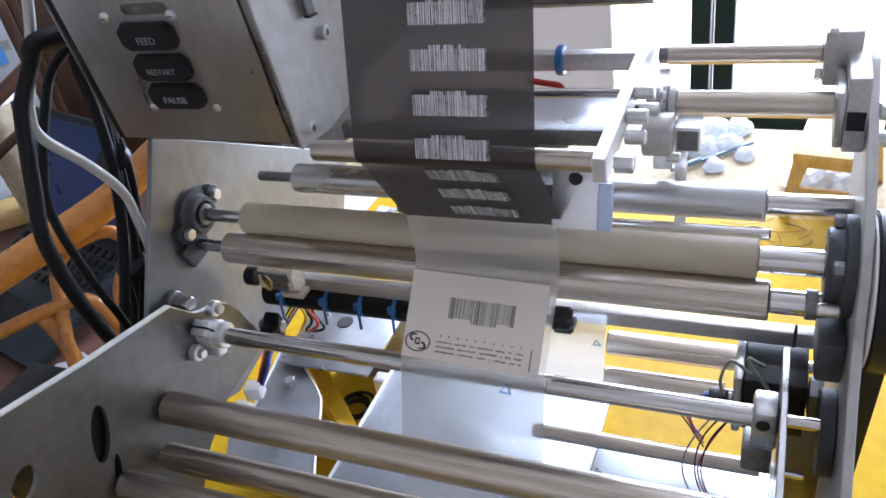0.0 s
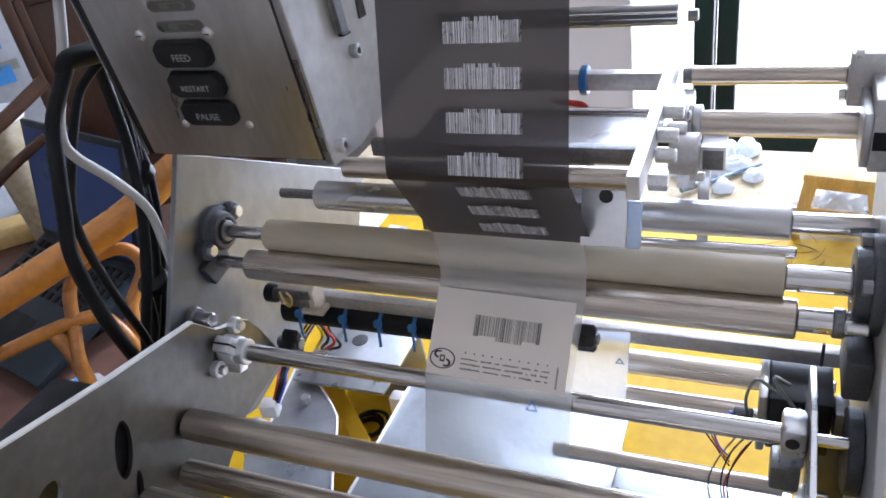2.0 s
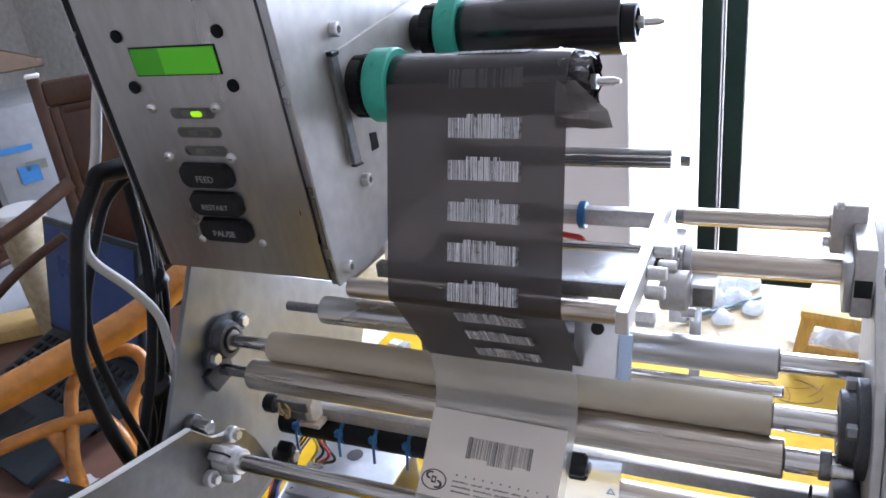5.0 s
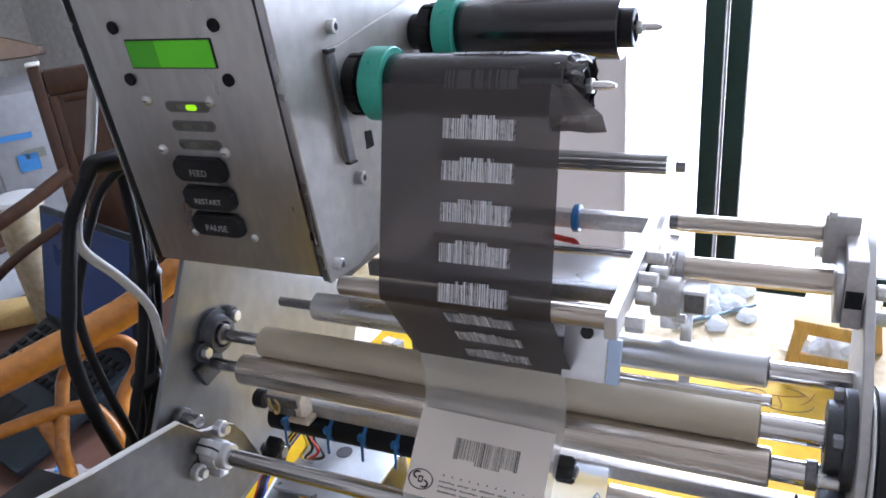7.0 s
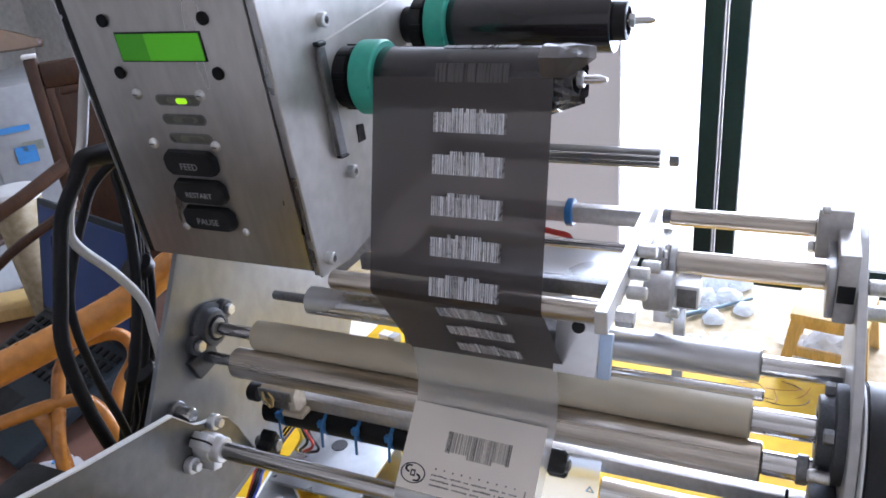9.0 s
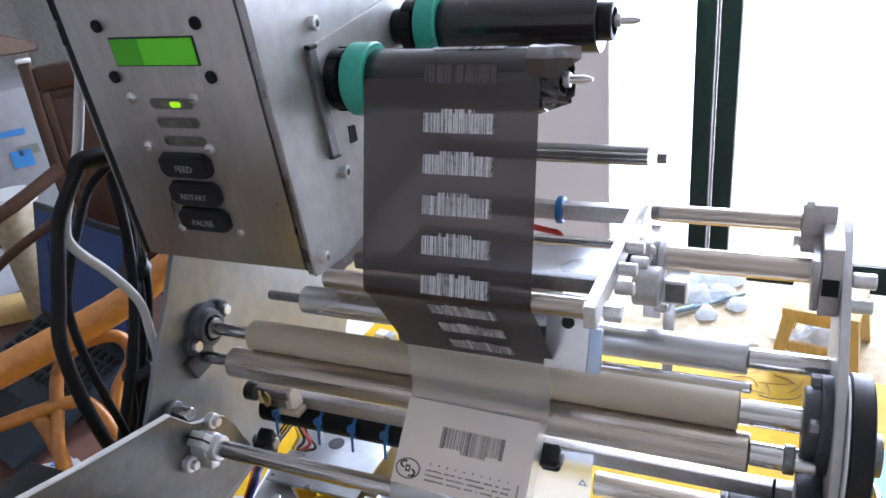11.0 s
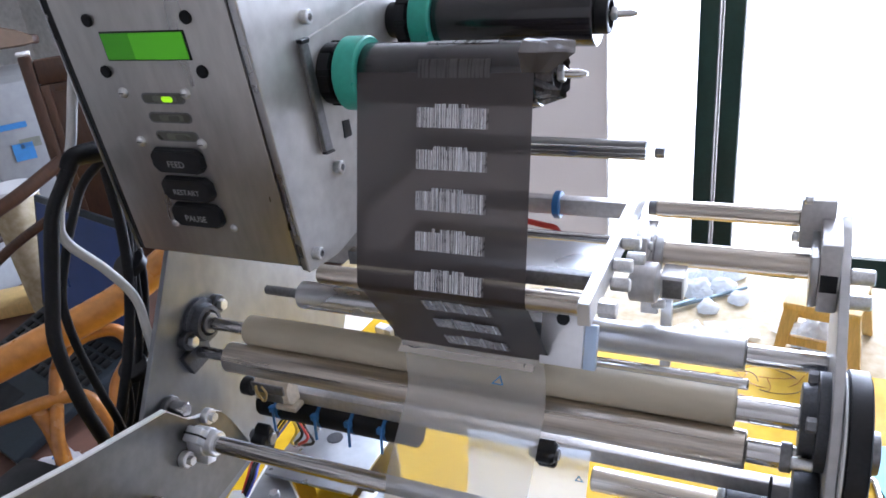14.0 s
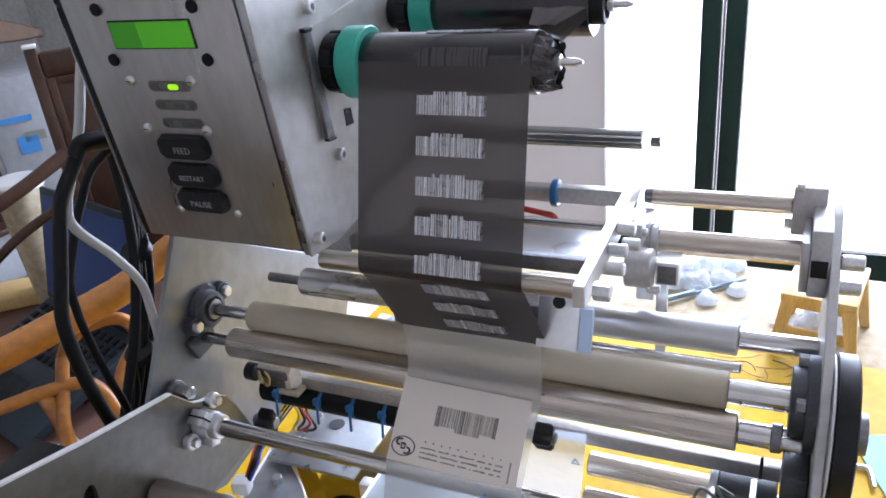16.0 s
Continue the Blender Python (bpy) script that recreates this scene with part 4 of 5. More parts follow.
def ribbon_roll(x, axis, r, label, foil):
    t = thing("ribbon_roll", label, "ribbon roll", (x, axis[0], axis[1]), "ribbon rolls")
    part("shaft", rod(0.1467 - x, 0.0, 0, 0, 0.0125, 28), BLACK, t, "black drive shaft")
    hub = part("hub", lathe([(-0.003, 0.019), (0.005, 0.019), (0.006, 0.016), (0.012, 0.0155)], 0, 0, 30), BLACK, t, "black ribbed hub")
    for i in range(8):
        a = 2 * math.pi * i / 8
        part("rib", moved(block(-0.002, 0.007, -0.002, 0.002, 0.0165, 0.020, 0.0005), Matrix.Rotation(a, 4, "X")), BLACK_MATT, hub)
    part("collar", lathe([(0.010, r + 0.0032), (0.011, r + 0.0042), (0.0245, r + 0.0042), (0.0255, r + 0.0032), (0.0255, r - 0.003)], 0, 0, 48), GREEN, t, "teal plastic collar")
    part("winding", lathe([(0.0255, r - 0.0004), (0.0262, r), (0.135, r), (0.1358, r - 0.0006), (0.1358, 0.013)], 0, 0, 48), RIBBON_ROLL, t, "glossy black wound ribbon")
    part("core", lathe([(0.130, 0.0125), (0.1435, 0.0125), (0.144, 0.0115), (0.144, 0.009), (0.138, 0.009)], 0, 0, 32), BLACK, t, "black core end")
    part("spindle", lathe([(0.13, 0.0026), (0.1570, 0.0026), (0.1610, 0.0010)], 0, 0, 16), CHROME, t, "pointed steel spindle")
    part("nut", hexa(0.1445, 0.1485, 0, 0, 0.0048), BOLT, t)
    if foil:
        for k in range(4):
            a0, gw = radians(158) + k * 0.0242 / r, 0.0115 / r
            bm = sheet([[(0.0885 + 0.0445 * (j / 4 - 0.5), (r + 0.0003) * math.cos(a0 + gw * (i / 6 - 0.5)), (r + 0.0003) * math.sin(a0 + gw * (i / 6 - 0.5))) for j in range(5)] for i in range(7)])
            part("faded_print", bm, RIBBON_GHOST, t, "faint barcode showing on the wound ribbon")
        bm = bmesh.new()
        rnd = random.Random(5)
        n = 26
        rings = []
        for k in range(4):
            ring = []
            for i in range(n):
                a = 2 * math.pi * i / n
                rr = r + 0.0006 + rnd.uniform(-0.003, 0.0012) - 0.0015 * k
                ring.append(bm.verts.new((0.128 + 0.006 * k + rnd.uniform(-0.002, 0.003), rr * math.cos(a), rr * math.sin(a))))
            rings.append(ring)
        for a, b in zip(rings, rings[1:]):
            for i in range(n):
                bm.faces.new((a[i], a[(i + 1) % n], b[(i + 1) % n], b[i]))
        part("loose_ribbon", bm, FOIL, t, "crumpled loose ribbon end", smooth=False)
        fl = []
        for q, (along, out) in enumerate(((0.010, 0.0185), (0.018, 0.0225), (0.029, 0.0275), (0.031, 0.0310), (0.015, 0.0215))):
            a = radians(-122 + 19 * q)
            fl.append([(0.130 + along * j / 3, (out - 0.001 * (j % 2)) * math.cos(a), (out - 0.001 * (j % 2)) * math.sin(a)) for j in range(4)])
        fl = sheet(fl)
        part("ribbon_flap", fl, FLAP, t, "loose flap of ribbon", smooth=False)
    return t


roll_1 = ribbon_roll(ROLL_X1, AX1, 0.0185, "black used-ribbon roll on a teal collar, end crumpled", True)
roll_2 = ribbon_roll(ROLL_X2, AX2, 0.0200, "black fresh ribbon roll on a teal collar", False)

# ---- ribbon web and its printed gaps ----
XL, XR = 0.176, 0.286
top = (AX1[0] - 0.0178, AX1[1] + 0.005)
bend = (-0.0668, 0.1155)
tail = (-0.0235, 0.0455)
web = []
for i in range(9):
    k = i / 8
    web.append((top[0] + (bend[0] - top[0]) * k, top[1] + (bend[1] - top[1]) * k))
for a in (200, 225, 250):
    web.append((-0.060 + 0.0067 * math.cos(radians(a)), 0.1135 + 0.0067 * math.sin(radians(a))))
e = web[-1]
for i in range(1, 6):
    web.append((e[0] + (tail[0] - e[0]) * i / 5, e[1] + (tail[1] - e[1]) * i / 5))
shown = len(web)
for y, z in ((-0.017, 0.050), (-0.008, 0.056), (0.0, 0.066), (0.004, 0.09), (0.006, 0.17)):
    web.append((y, z))
ribbon = thing("ink_ribbon", "dark brown printing ribbon stretched from roll to print head", "ribbon")
across = [[(XL + (XR - XL) * j / 4, y, z) for j in range(5)] for y, z in web[:shown]]
part("upper_run", sheet(across[:11]), RIBBON, ribbon, "upright run of dark ribbon")
part("lower_run", sheet(across[10:]), RIBBON, ribbon, "slanting run of dark ribbon")

# lengths along the web
cum = [0.0]
for a, b in zip(web, web[1:]):
    cum.append(cum[-1] + math.dist(a, b))


def on_web(s, x, off=0.0006):
    """The pose on the web s metres from its top; beyond the top it goes round the roll, under the next layer."""
    if s < 0.014:
        off = -0.005
    if s < 0:
        a = math.atan2(top[1] - AX1[1], top[0] - AX1[0]) + s / 0.0185
        r = 0.0165
        n = Vector((0, math.cos(a), math.sin(a)))
        p = Vector((x, AX1[0] + r * n.y, AX1[1] + r * n.z))
    else:
        i = max(k for k in range(len(cum) - 1) if cum[k] <= s)
        k = (s - cum[i]) / (cum[i + 1] - cum[i])
        a, b = web[i], web[i + 1]
        d = Vector((0, b[0] - a[0], b[1] - a[1])).normalized()
        n = Vector((0, d.z, -d.y))
        if n.y > 0:
            n = -n
        p = Vector((x, a[0] + d.y * k * math.dist(a, b), a[1] + d.z * k * math.dist(a, b))) + n * off
    up = Vector((1, 0, 0)).cross(-n)
    m = Matrix((Vector((1, 0, 0)), -n, up)).transposed().to_4x4()
    return Matrix.Translation(p) @ m


def used_patch(seed, faint):
    """A barcode-shaped gap in the ribbon: a strip with light painted as fine upright bars."""
    rnd = random.Random(seed)
    t = thing("printed_gap", "pale barcode gap burnt out of the used ribbon", "ribbon print", (0, 0, 0), "printed gaps on the ribbon")
    w, h = 0.0445, 0.0115
    part("gap", block(-w / 2, w / 2, -0.0002, 0.0, -h / 2, h / 2, 0), RIBBON_HALF, t, smooth=False)
    if not faint:
        bm = bmesh.new()
        x = -w / 2 + 0.0003
        while x < w / 2 - 0.0012:
            bw = rnd.choice((0.0003, 0.0003, 0.0006, 0.0009))
            block(x, x + bw, -0.0004, -0.0002, -h / 2, h / 2 + (0.0022 if -0.012 < x < 0.01 and rnd.random() < 0.8 else 0), 0, bm)
            x += bw + rnd.choice((0.0003, 0.0004, 0.0007))
        part("fine_print", bm, RIBBON_LIT, t, "fine pale bars painted for light coming through", smooth=False)["kind"] = "stuff"
    return t


PITCH = 0.0242
S0 = 0.0012
gaps = [used_patch(k, False) for k in range(12)]
XG = 0.2385

# ---- liner with labels ----
path = [(-0.0225, 0.0455), (-0.0175, 0.025), (-0.018, 0.005), (-0.0215, -0.003), (-0.040, -0.0215), (-0.063, -0.0453), (-0.0655, -0.0525), (-0.0725, -0.068), (-0.0860, -0.098), (-0.100, -0.14), (-0.122, -0.205)]


def edge(z):
    """How far the liner runs off to one side as it goes down."""
    return 0.1735 + (0.05 * z if z > -0.05 else -0.0025)


rows = []
for (y0, z0), (y1, z1) in zip(path, path[1:]):
    for i in range(3):
        k = i / 3
        y, z = y0 + (y1 - y0) * k, z0 + (z1 - z0) * k
        rows.append([(edge(z) + 0.105 * j / 6, y, z) for j in range(7)])
liner = thing("label_liner", "clear glossy plastic label liner over the rollers", "label liner")
part("upper_run", sheet(rows[:16]), FILM, liner, "clear run over the rollers")
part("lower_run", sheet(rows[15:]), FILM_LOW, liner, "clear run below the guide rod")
waste = [[(0.2035 + 0.0975 * j / 6 - 0.010 * i / 8, 0.012 - 0.006 * i / 8 + 0.0015 * math.sin(1.3 * j + i), -0.055 - 0.140 * i / 8) for j in range(7)] for i in range(9)]
part("return_run", sheet(waste), FILM_BACK, liner, "clear waste web going back below")
mk2 = bmesh.new()
for k in range(3):
    a, b = radians(90 + 120 * k), radians(210 + 120 * k)
    mk2.faces.new([mk2.verts.new((0.2935 + r * math.cos(w), 0.0075, -0.0790 + r * math.sin(w))) for r, w in ((0.0042, a), (0.0042, b), (0.0022, b), (0.0022, a))])
part("mark", mk2, INK_BLUE, liner, "small blue triangle printed on the liner", smooth=False)
P0 = Vector((0.1735, -0.0198, 0.0))
W = Vector((-0.02, -0.695, -0.719)).normalized()


def barcode(parent, x0, x1, z0, z1, seed):
    """Worn bars: dark guards at both ends, faded bars between, some reaching lower in the middle."""
    rnd = random.Random(seed)
    dark, pale = bmesh.new(), bmesh.new()
    x = x0
    while x < x1 - 0.0004:
        bw = rnd.choice((0.00035, 0.00035, 0.0007, 0.0012))
        f = (x - x0) / (x1 - x0)
        guard = f < 0.05 or f > 0.94
        low = z0 - (0.0026 if 0.32 < f < 0.74 else 0.0008 if guard else 0)
        block(x, min(x + bw, x1), -0.00035, -0.0002, low, z1, 0, dark if guard or rnd.random() < 0.25 else pale)
        x += bw + (0.0003 if guard else rnd.choice((0.0003, 0.0004, 0.0007)))
    part("barcode", dark, INK_GREY, parent, "dark printed bars of the barcode", smooth=False)["kind"] = "stuff"
    part("barcode", pale, INK_FADED, parent, "faded printed bars of the barcode", smooth=False)["kind"] = "stuff"


def label(seed):
    """A printed label; its x runs across, its z up along the liner, its top at 0."""
    t = thing("paper_label", "cream paper label with barcode, round emblem and small print", "label", (0, 0, 0), "labels on the liner")
    part("paper", block(0, 0.100, -0.0002, 0.0, -0.0615, 0, 0), LABEL, t, smooth=False)
    barcode(t, 0.031, 0.0785, -0.0305, -0.0165, seed)
    ring = bmesh.new()

    def arc(cx, cz, r0, r1, a0, a1, n):
        for i in range(n):
            w0, w1 = radians(a0 + (a1 - a0) * i / n), radians(a0 + (a1 - a0) * (i + 1) / n)
            q = [(cx + r * 1.15 * math.cos(w), -0.00035, cz + r * 0.85 * math.sin(w)) for r, w in ((r0, w0), (r0, w1), (r1, w1), (r1, w0))]
            ring.faces.new([ring.verts.new(p) for p in q])

    arc(0.0110, -0.0500, 0.0084, 0.0075, 0, 360, 36)
    arc(0.0082, -0.0474, 0.0034, 0.0019, 60, 270, 10)
    arc(0.0138, -0.0526, 0.0034, 0.0019, 240, 450, 10)
    for a, b in ((0.0, 0.0009), (0.0028, 0.0037)):
        block(0.0091 + a, 0.0091 + b, -0.0004, -0.0003, -0.0522, -0.0478, 0, ring)
        block(0.0091, 0.0128, -0.0004, -0.0003, -0.0522 + a * 1.25, -0.0522 + b * 1.25, 0, ring)
    part("emblem", ring, INK, t, "round black emblem", smooth=False)
    tri = bmesh.new()
    for k in range(3):
        a, b = radians(90 + 120 * k), radians(210 + 120 * k)
        q = [(0.0795 + r * math.cos(w), -0.0003, -0.0725 + r * math.sin(w)) for r, w in ((0.005, a), (0.005, b), (0.0032, b), (0.0032, a))]
        tri.faces.new([tri.verts.new(p) for p in q])
    part("mark", tri, INK_BLUE, t, "small blue triangle printed on the liner", smooth=False)
    rnd = random.Random(seed + 50)
    for k, z in enumerate((-0.0438, -0.0482, -0.0516, -0.0550)):
        bm = bmesh.new()
        x = 0.025 + (0.002 if k == 0 else 0)
        while x < 0.088:
            w = rnd.uniform(0.0006, 0.0012) if k else 0.0010
            block(x, x + w, -0.00035, -0.0002, z - rnd.uniform(0.0004, 0.0008), z + rnd.uniform(0.0003, 0.0007), 0, bm)
            x += w + (rnd.choice((0.0003, 0.0003, 0.0004, 0.0004, 0.0026)) if k else 0.0055)
        part("small_print", bm, INK_GREY, t, "line of tiny illegible print", smooth=False)["kind"] = "stuff"
    part("small_print", block(0.0928, 0.0940, -0.00035, -0.0002, -0.0585, -0.0440, 0), INK_FADED, t, smooth=False)
    return t


labels = [label(3) for k in range(4)]
UPPER = Vector((0, 0.066, -0.998))
LOWER = Vector((0, -0.45, -0.893))
LENGTH = 0.0615


def on_liner(s):
    """The place of the liner's edge s metres down from the rollers' nip."""
    if s < -0.046:
        return P0 - UPPER * 0.046 + Vector((0, 0.95, 0.25)) * min(0.075, -0.046 - s)
    if s < 0:
        return P0 + UPPER * s
    if s < 0.0645:
        return P0 + W * s
    return P0 + W * 0.0645 + LOWER * (s - 0.0645)


def label_pose(s):
    """The label with its upper edge s metres down the liner, lying across the liner's bends."""
    a, b = on_liner(s), on_liner(s + LENGTH)
    d = (b - a).normalized() if (b - a).length > 0.01 else Vector((0, -0.95, -0.25)).normalized()
    x = (Vector((1, 0, 0)) - d * d.x).normalized()
    out = x.cross(d)
    out = -out if out.y > 0 else out
    p = (a + b) / 2 - d * LENGTH / 2 + out * 0.001
    return Matrix.Translation(p) @ Matrix((x, -out, -d)).transposed().to_4x4()


# ---- cables at the printer's back ----
cab = thing("black_cable", "thick black cable hanging from the printer's side", "cable")
part("cable", tube([(-0.042, -0.0645, 0.1860), (-0.044, -0.0760, 0.1720), (-0.044, -0.0930, 0.1540), (-0.044, -0.1046, 0.1264), (-0.044, -0.1130, 0.103), (-0.044, -0.1233, 0.071), (-0.046, -0.1205, 0.0212), (-0.050, -0.1100, -0.0272), (-0.054, -0.098, -0.065), (-0.060, -0.085, -0.12)], 0.0052), BLACK_MATT, cab)
part("cable_boot", tube([(0.006, -0.008, 0.170), (-0.030, -0.014, 0.176), (-0.040, -0.032, 0.1815), (-0.040, -0.049, 0.1845), (-0.041, -0.060, 0.1860), (-0.042, -0.0665, 0.1850), (-0.043, -0.071, 0.179)], lambda k: 0.0095 - 0.0036 * k), BLACK_MATT, cab, "black cable boot")
cab = thing("black_cable", "thin black cable hanging from the printer's side", "cable")
part("cable", tube([(0.0, -0.012, 0.175), (-0.040, -0.020, 0.178), (-0.060, -0.0438, 0.162), (-0.060, -0.0655, 0.1394), (-0.060, -0.0822, 0.1152), (-0.060, -0.0959, 0.089), (-0.060, -0.0984, 0.0629), (-0.060, -0.0957, 0.0305), (-0.060, -0.0908, -0.003), (-0.060, -0.0845, -0.0389), (-0.062, -0.078, -0.12)], 0.0034), BLACK_MATT, cab)
cab = thing("white_cable", "white mains cable hanging down beside the printer", "cable")
part("cable", tube([(-0.052, -0.010, 0.37), (-0.052, -0.0200, 0.300), (-0.052, -0.0250, 0.2621), (-0.052, -0.0400, 0.2261), (-0.052, -0.0540, 0.1935), (-0.052, -0.0690, 0.1694), (-0.052, -0.0834, 0.1455), (-0.052, -0.0828, 0.1272), (-0.052, -0.0586, 0.0929), (-0.052, -0.0407, 0.0588), (-0.052, -0.0390, 0.027), (-0.052, -0.040, -0.03)], 0.0037), WHITE_CABLE, cab)
cab = thing("cable_bundle", "bundle of black cables behind the side plate", "cable")
rnd = random.Random(21)
for k in range(6):
    jit = [rnd.uniform(-0.007, 0.007) for q in range(7)]
    dx = -0.066 - 0.0025 * k
    part("cable", tube([(dx, -0.020 + 0.006 * k, 0.1663), (dx, -0.0247 + 0.0055 * k + jit[1], 0.110), (dx, -0.034 + 0.0055 * k + jit[2], 0.060), (dx, -0.052 + 0.0055 * k + jit[3], 0.010), (dx, -0.076 + 0.006 * k + jit[4], -0.0385), (dx, -0.092 + 0.006 * k, -0.0677), (-0.068, -0.10 + 0.004 * k, -0.12)], rnd.choice((0.0026, 0.0034, 0.0044))), BLACK_MATT, cab)
for z, y in ((0.075, -0.018), (-0.01, -0.045)):
    part("strap", moved(lathe([(-0.004, 0.0125), (-0.0035, 0.0132), (0.0035, 0.0132), (0.004, 0.0125)], 0, 0, 24, None, "z"), pose(-0.073, y, z, 25)), BLACK, cab, "black strap round the bundle")

# ---- things at the side: chair, laptop, brown chair, cartons ----
chair = thing("bentwood_chair", "orange varnished bentwood armchair beside the table", "chair", (0, 0, 0))
part("arm", tube([(-0.52, -0.16, -0.20), (-0.455, -0.04, -0.145), (-0.392, 0.072, -0.122), (-0.362, 0.125, -0.111), (-0.328, 0.18, -0.095), (-0.295, 0.235, -0.066), (-0.27, 0.30, -0.05)], 0.0195, 16), WOOD, chair, "thick bent arm")
part("loop", tube([(-0.355, 0.03, -0.36), (-0.365, 0.048, -0.247), (-0.38, 0.074, -0.202), (-0.39, 0.103, -0.158), (-0.376, 0.136, -0.140), (-0.350, 0.165, -0.143), (-0.335, 0.166, -0.171), (-0.340, 0.132, -0.205), (-0.333, 0.114, -0.25)], 0.0085, 12), WOOD, chair, "thin bent loop under the arm")
part("rail", tube([(-0.50, -0.09, -0.205), (-0.419, 0.02, -0.193), (-0.378, 0.082, -0.195), (-0.356, 0.102, -0.205), (-0.334, 0.104, -0.24), (-0.33, 0.10, -0.29)], 0.0085, 12), WOOD, chair, "thin side rail")
part("post", tube([(-0.40, 0.06, -0.19), (-0.375, 0.055, -0.26), (-0.36, 0.03, -0.5), (-0.36, 0.03, ZF)], 0.010, 12), WOOD, chair)
part("post", tube([(-0.27, 0.30, -0.05), (-0.345, 0.325, -0.14), (-0.362, 0.33, -0.35), (-0.362, 0.33, ZF)], 0.014, 12), WOOD, chair)
part("post", tube([(-0.52, -0.16, -0.20), (-0.54, -0.2, -0.5), (-0.54, -0.2, ZF)], 0.014, 12), WOOD, chair)
part("seat", block(-0.9, -0.40, -0.1, 0.35, -0.60, -0.57, 0.008), WOOD_DARK, chair)

desk = thing("side_desk", "brown wooden side desk carrying the laptop", "desk", (0, 0, 0))
part("desk_top", block(-1.33, -0.345, -0.25, 0.9, -0.516, -0.486, 0.003), FLOOR, desk)
for lx in (-1.29, -0.40):
    for ly in (-0.2, 0.85):
        part("leg", block(lx - 0.02, lx + 0.02, ly - 0.02, ly + 0.02, ZF, -0.516, 0.003), WOOD_DARK, desk)


def framed(origin, ex, ez):
    """A frame whose x runs along ex and z along ez."""
    ex = Vector(ex).normalized()
    ey = Vector(ez).cross(ex).normalized()
    return Matrix.Translation(origin) @ Matrix((ex, ey, ex.cross(ey))).transposed().to_4x4()


def laptop():
    t = thing("laptop", "open dark laptop with a blue screen on the side desk", "laptop", (0, 0, 0))
    m = framed((-0.985, 0.512, -0.41), (0.968, -0.25, 0), (0, 0, 1))
    down = m @ pose(0, 0, 0.02, 17)
    part("base", moved(block(0, 0.345, -0.262, 0.0, -0.018, 0.0, 0.004), down), LAPTOP, t)
    part("riser", moved(block(0.05, 0.295, -0.10, -0.02, -0.076, -0.02, 0.004), m), LAPTOP, t, "dark riser under the back")
    lid = part("lid", moved(block(0, 0.345, -0.004, 0.006, 0.0, 0.235, 0.003), m @ pose(0, 0, 0.02, -14)), LAPTOP, t)
    part("screen", moved(block(0.012, 0.333, -0.0055, -0.004, 0.012, 0.222, 0), m @ pose(0, 0, 0.02, -14)), SCREEN, lid, "blue screen", smooth=False)
    for r in range(5):
        for c in range(14):
            part("key", moved(block(0.015 + 0.0227 * c, 0.0318 + 0.0227 * c, -0.034 - 0.0225 * r, -0.018 - 0.0225 * r, 0.0, 0.0035, 0.001), down), KEYCAP, t)
    part("touchpad", moved(block(0.12, 0.21, -0.245, -0.165, 0.0, 0.0006, 0), down), KEYCAP, t, smooth=False)


laptop()


def brown_chair():
    t = thing("wooden_chair", "dark brown wooden chair with a panelled back", "chair", (0, 0, 0))
    m = framed((-0.850, 0.527, 0.122), (0.64, 0.72, 0.0), (0.0, 0.0, 1.0))
    part("stile", moved(block(0.006, 0.028, -0.011, 0.011, -1.17, 0.0, 0.005), m), WOOD_DARK, t)
    part("stile", moved(block(0.37, 0.405, -0.016, 0.016, -1.17, 0.0, 0.006), m), WOOD_DARK, t)
    part("top_rail", moved(block(0.028, 0.37, -0.010, 0.010, -0.055, -0.010, 0.005), m), WOOD_DARK, t)
    part("panel", moved(block(0.028, 0.37, -0.004, 0.004, -0.45, -0.055, 0.002), m), WOOD_DARK, t)
    part("moulding", moved(block(0.028, 0.043, -0.009, -0.004, -0.45, -0.055, 0.002), m), WOOD_DARK, t)
    part("moulding", moved(block(0.05, 0.37, -0.009, -0.004, -0.07, -0.055, 0.002), m), WOOD_DARK, t)
    part("low_rail", moved(block(0.035, 0.37, -0.013, 0.013, -0.50, -0.45, 0.005), m), WOOD_DARK, t)
    part("cap", moved(block(0.005, 0.029, -0.012, 0.012, 0.0, 0.006, 0.002), m), WHITE, t, "pale worn cap")
    part("arm", tube([(-0.74, 0.47, -0.045), (-0.77, 0.399, -0.078), (-0.794, 0.355, -0.098), (-0.85, 0.28, -0.14), (-0.90, 0.24, -0.18)], 0.012, 12), WOOD_DARK, t)
    part("brace", tube([(-0.80, 0.47, -0.15), (-0.85, 0.40, -0.19), (-0.90, 0.35, -0.24)], 0.009, 10), WOOD_DARK, t)


brown_chair()


def carton(name, label, material, corners, depth):
    """A carton from three corners of its front: top left, top right, bottom left."""
    a, b, c = [Vector(q) for q in corners]
    ex, ez = b - a, a - c
    m = framed(a, ex, ez)
    t = thing(name, label, "box", (0, 0, 0))
    part("body", moved(block(0, ex.length, 0.0, depth, -ez.length, 0, 0.004), m), material, t)
    return t, m


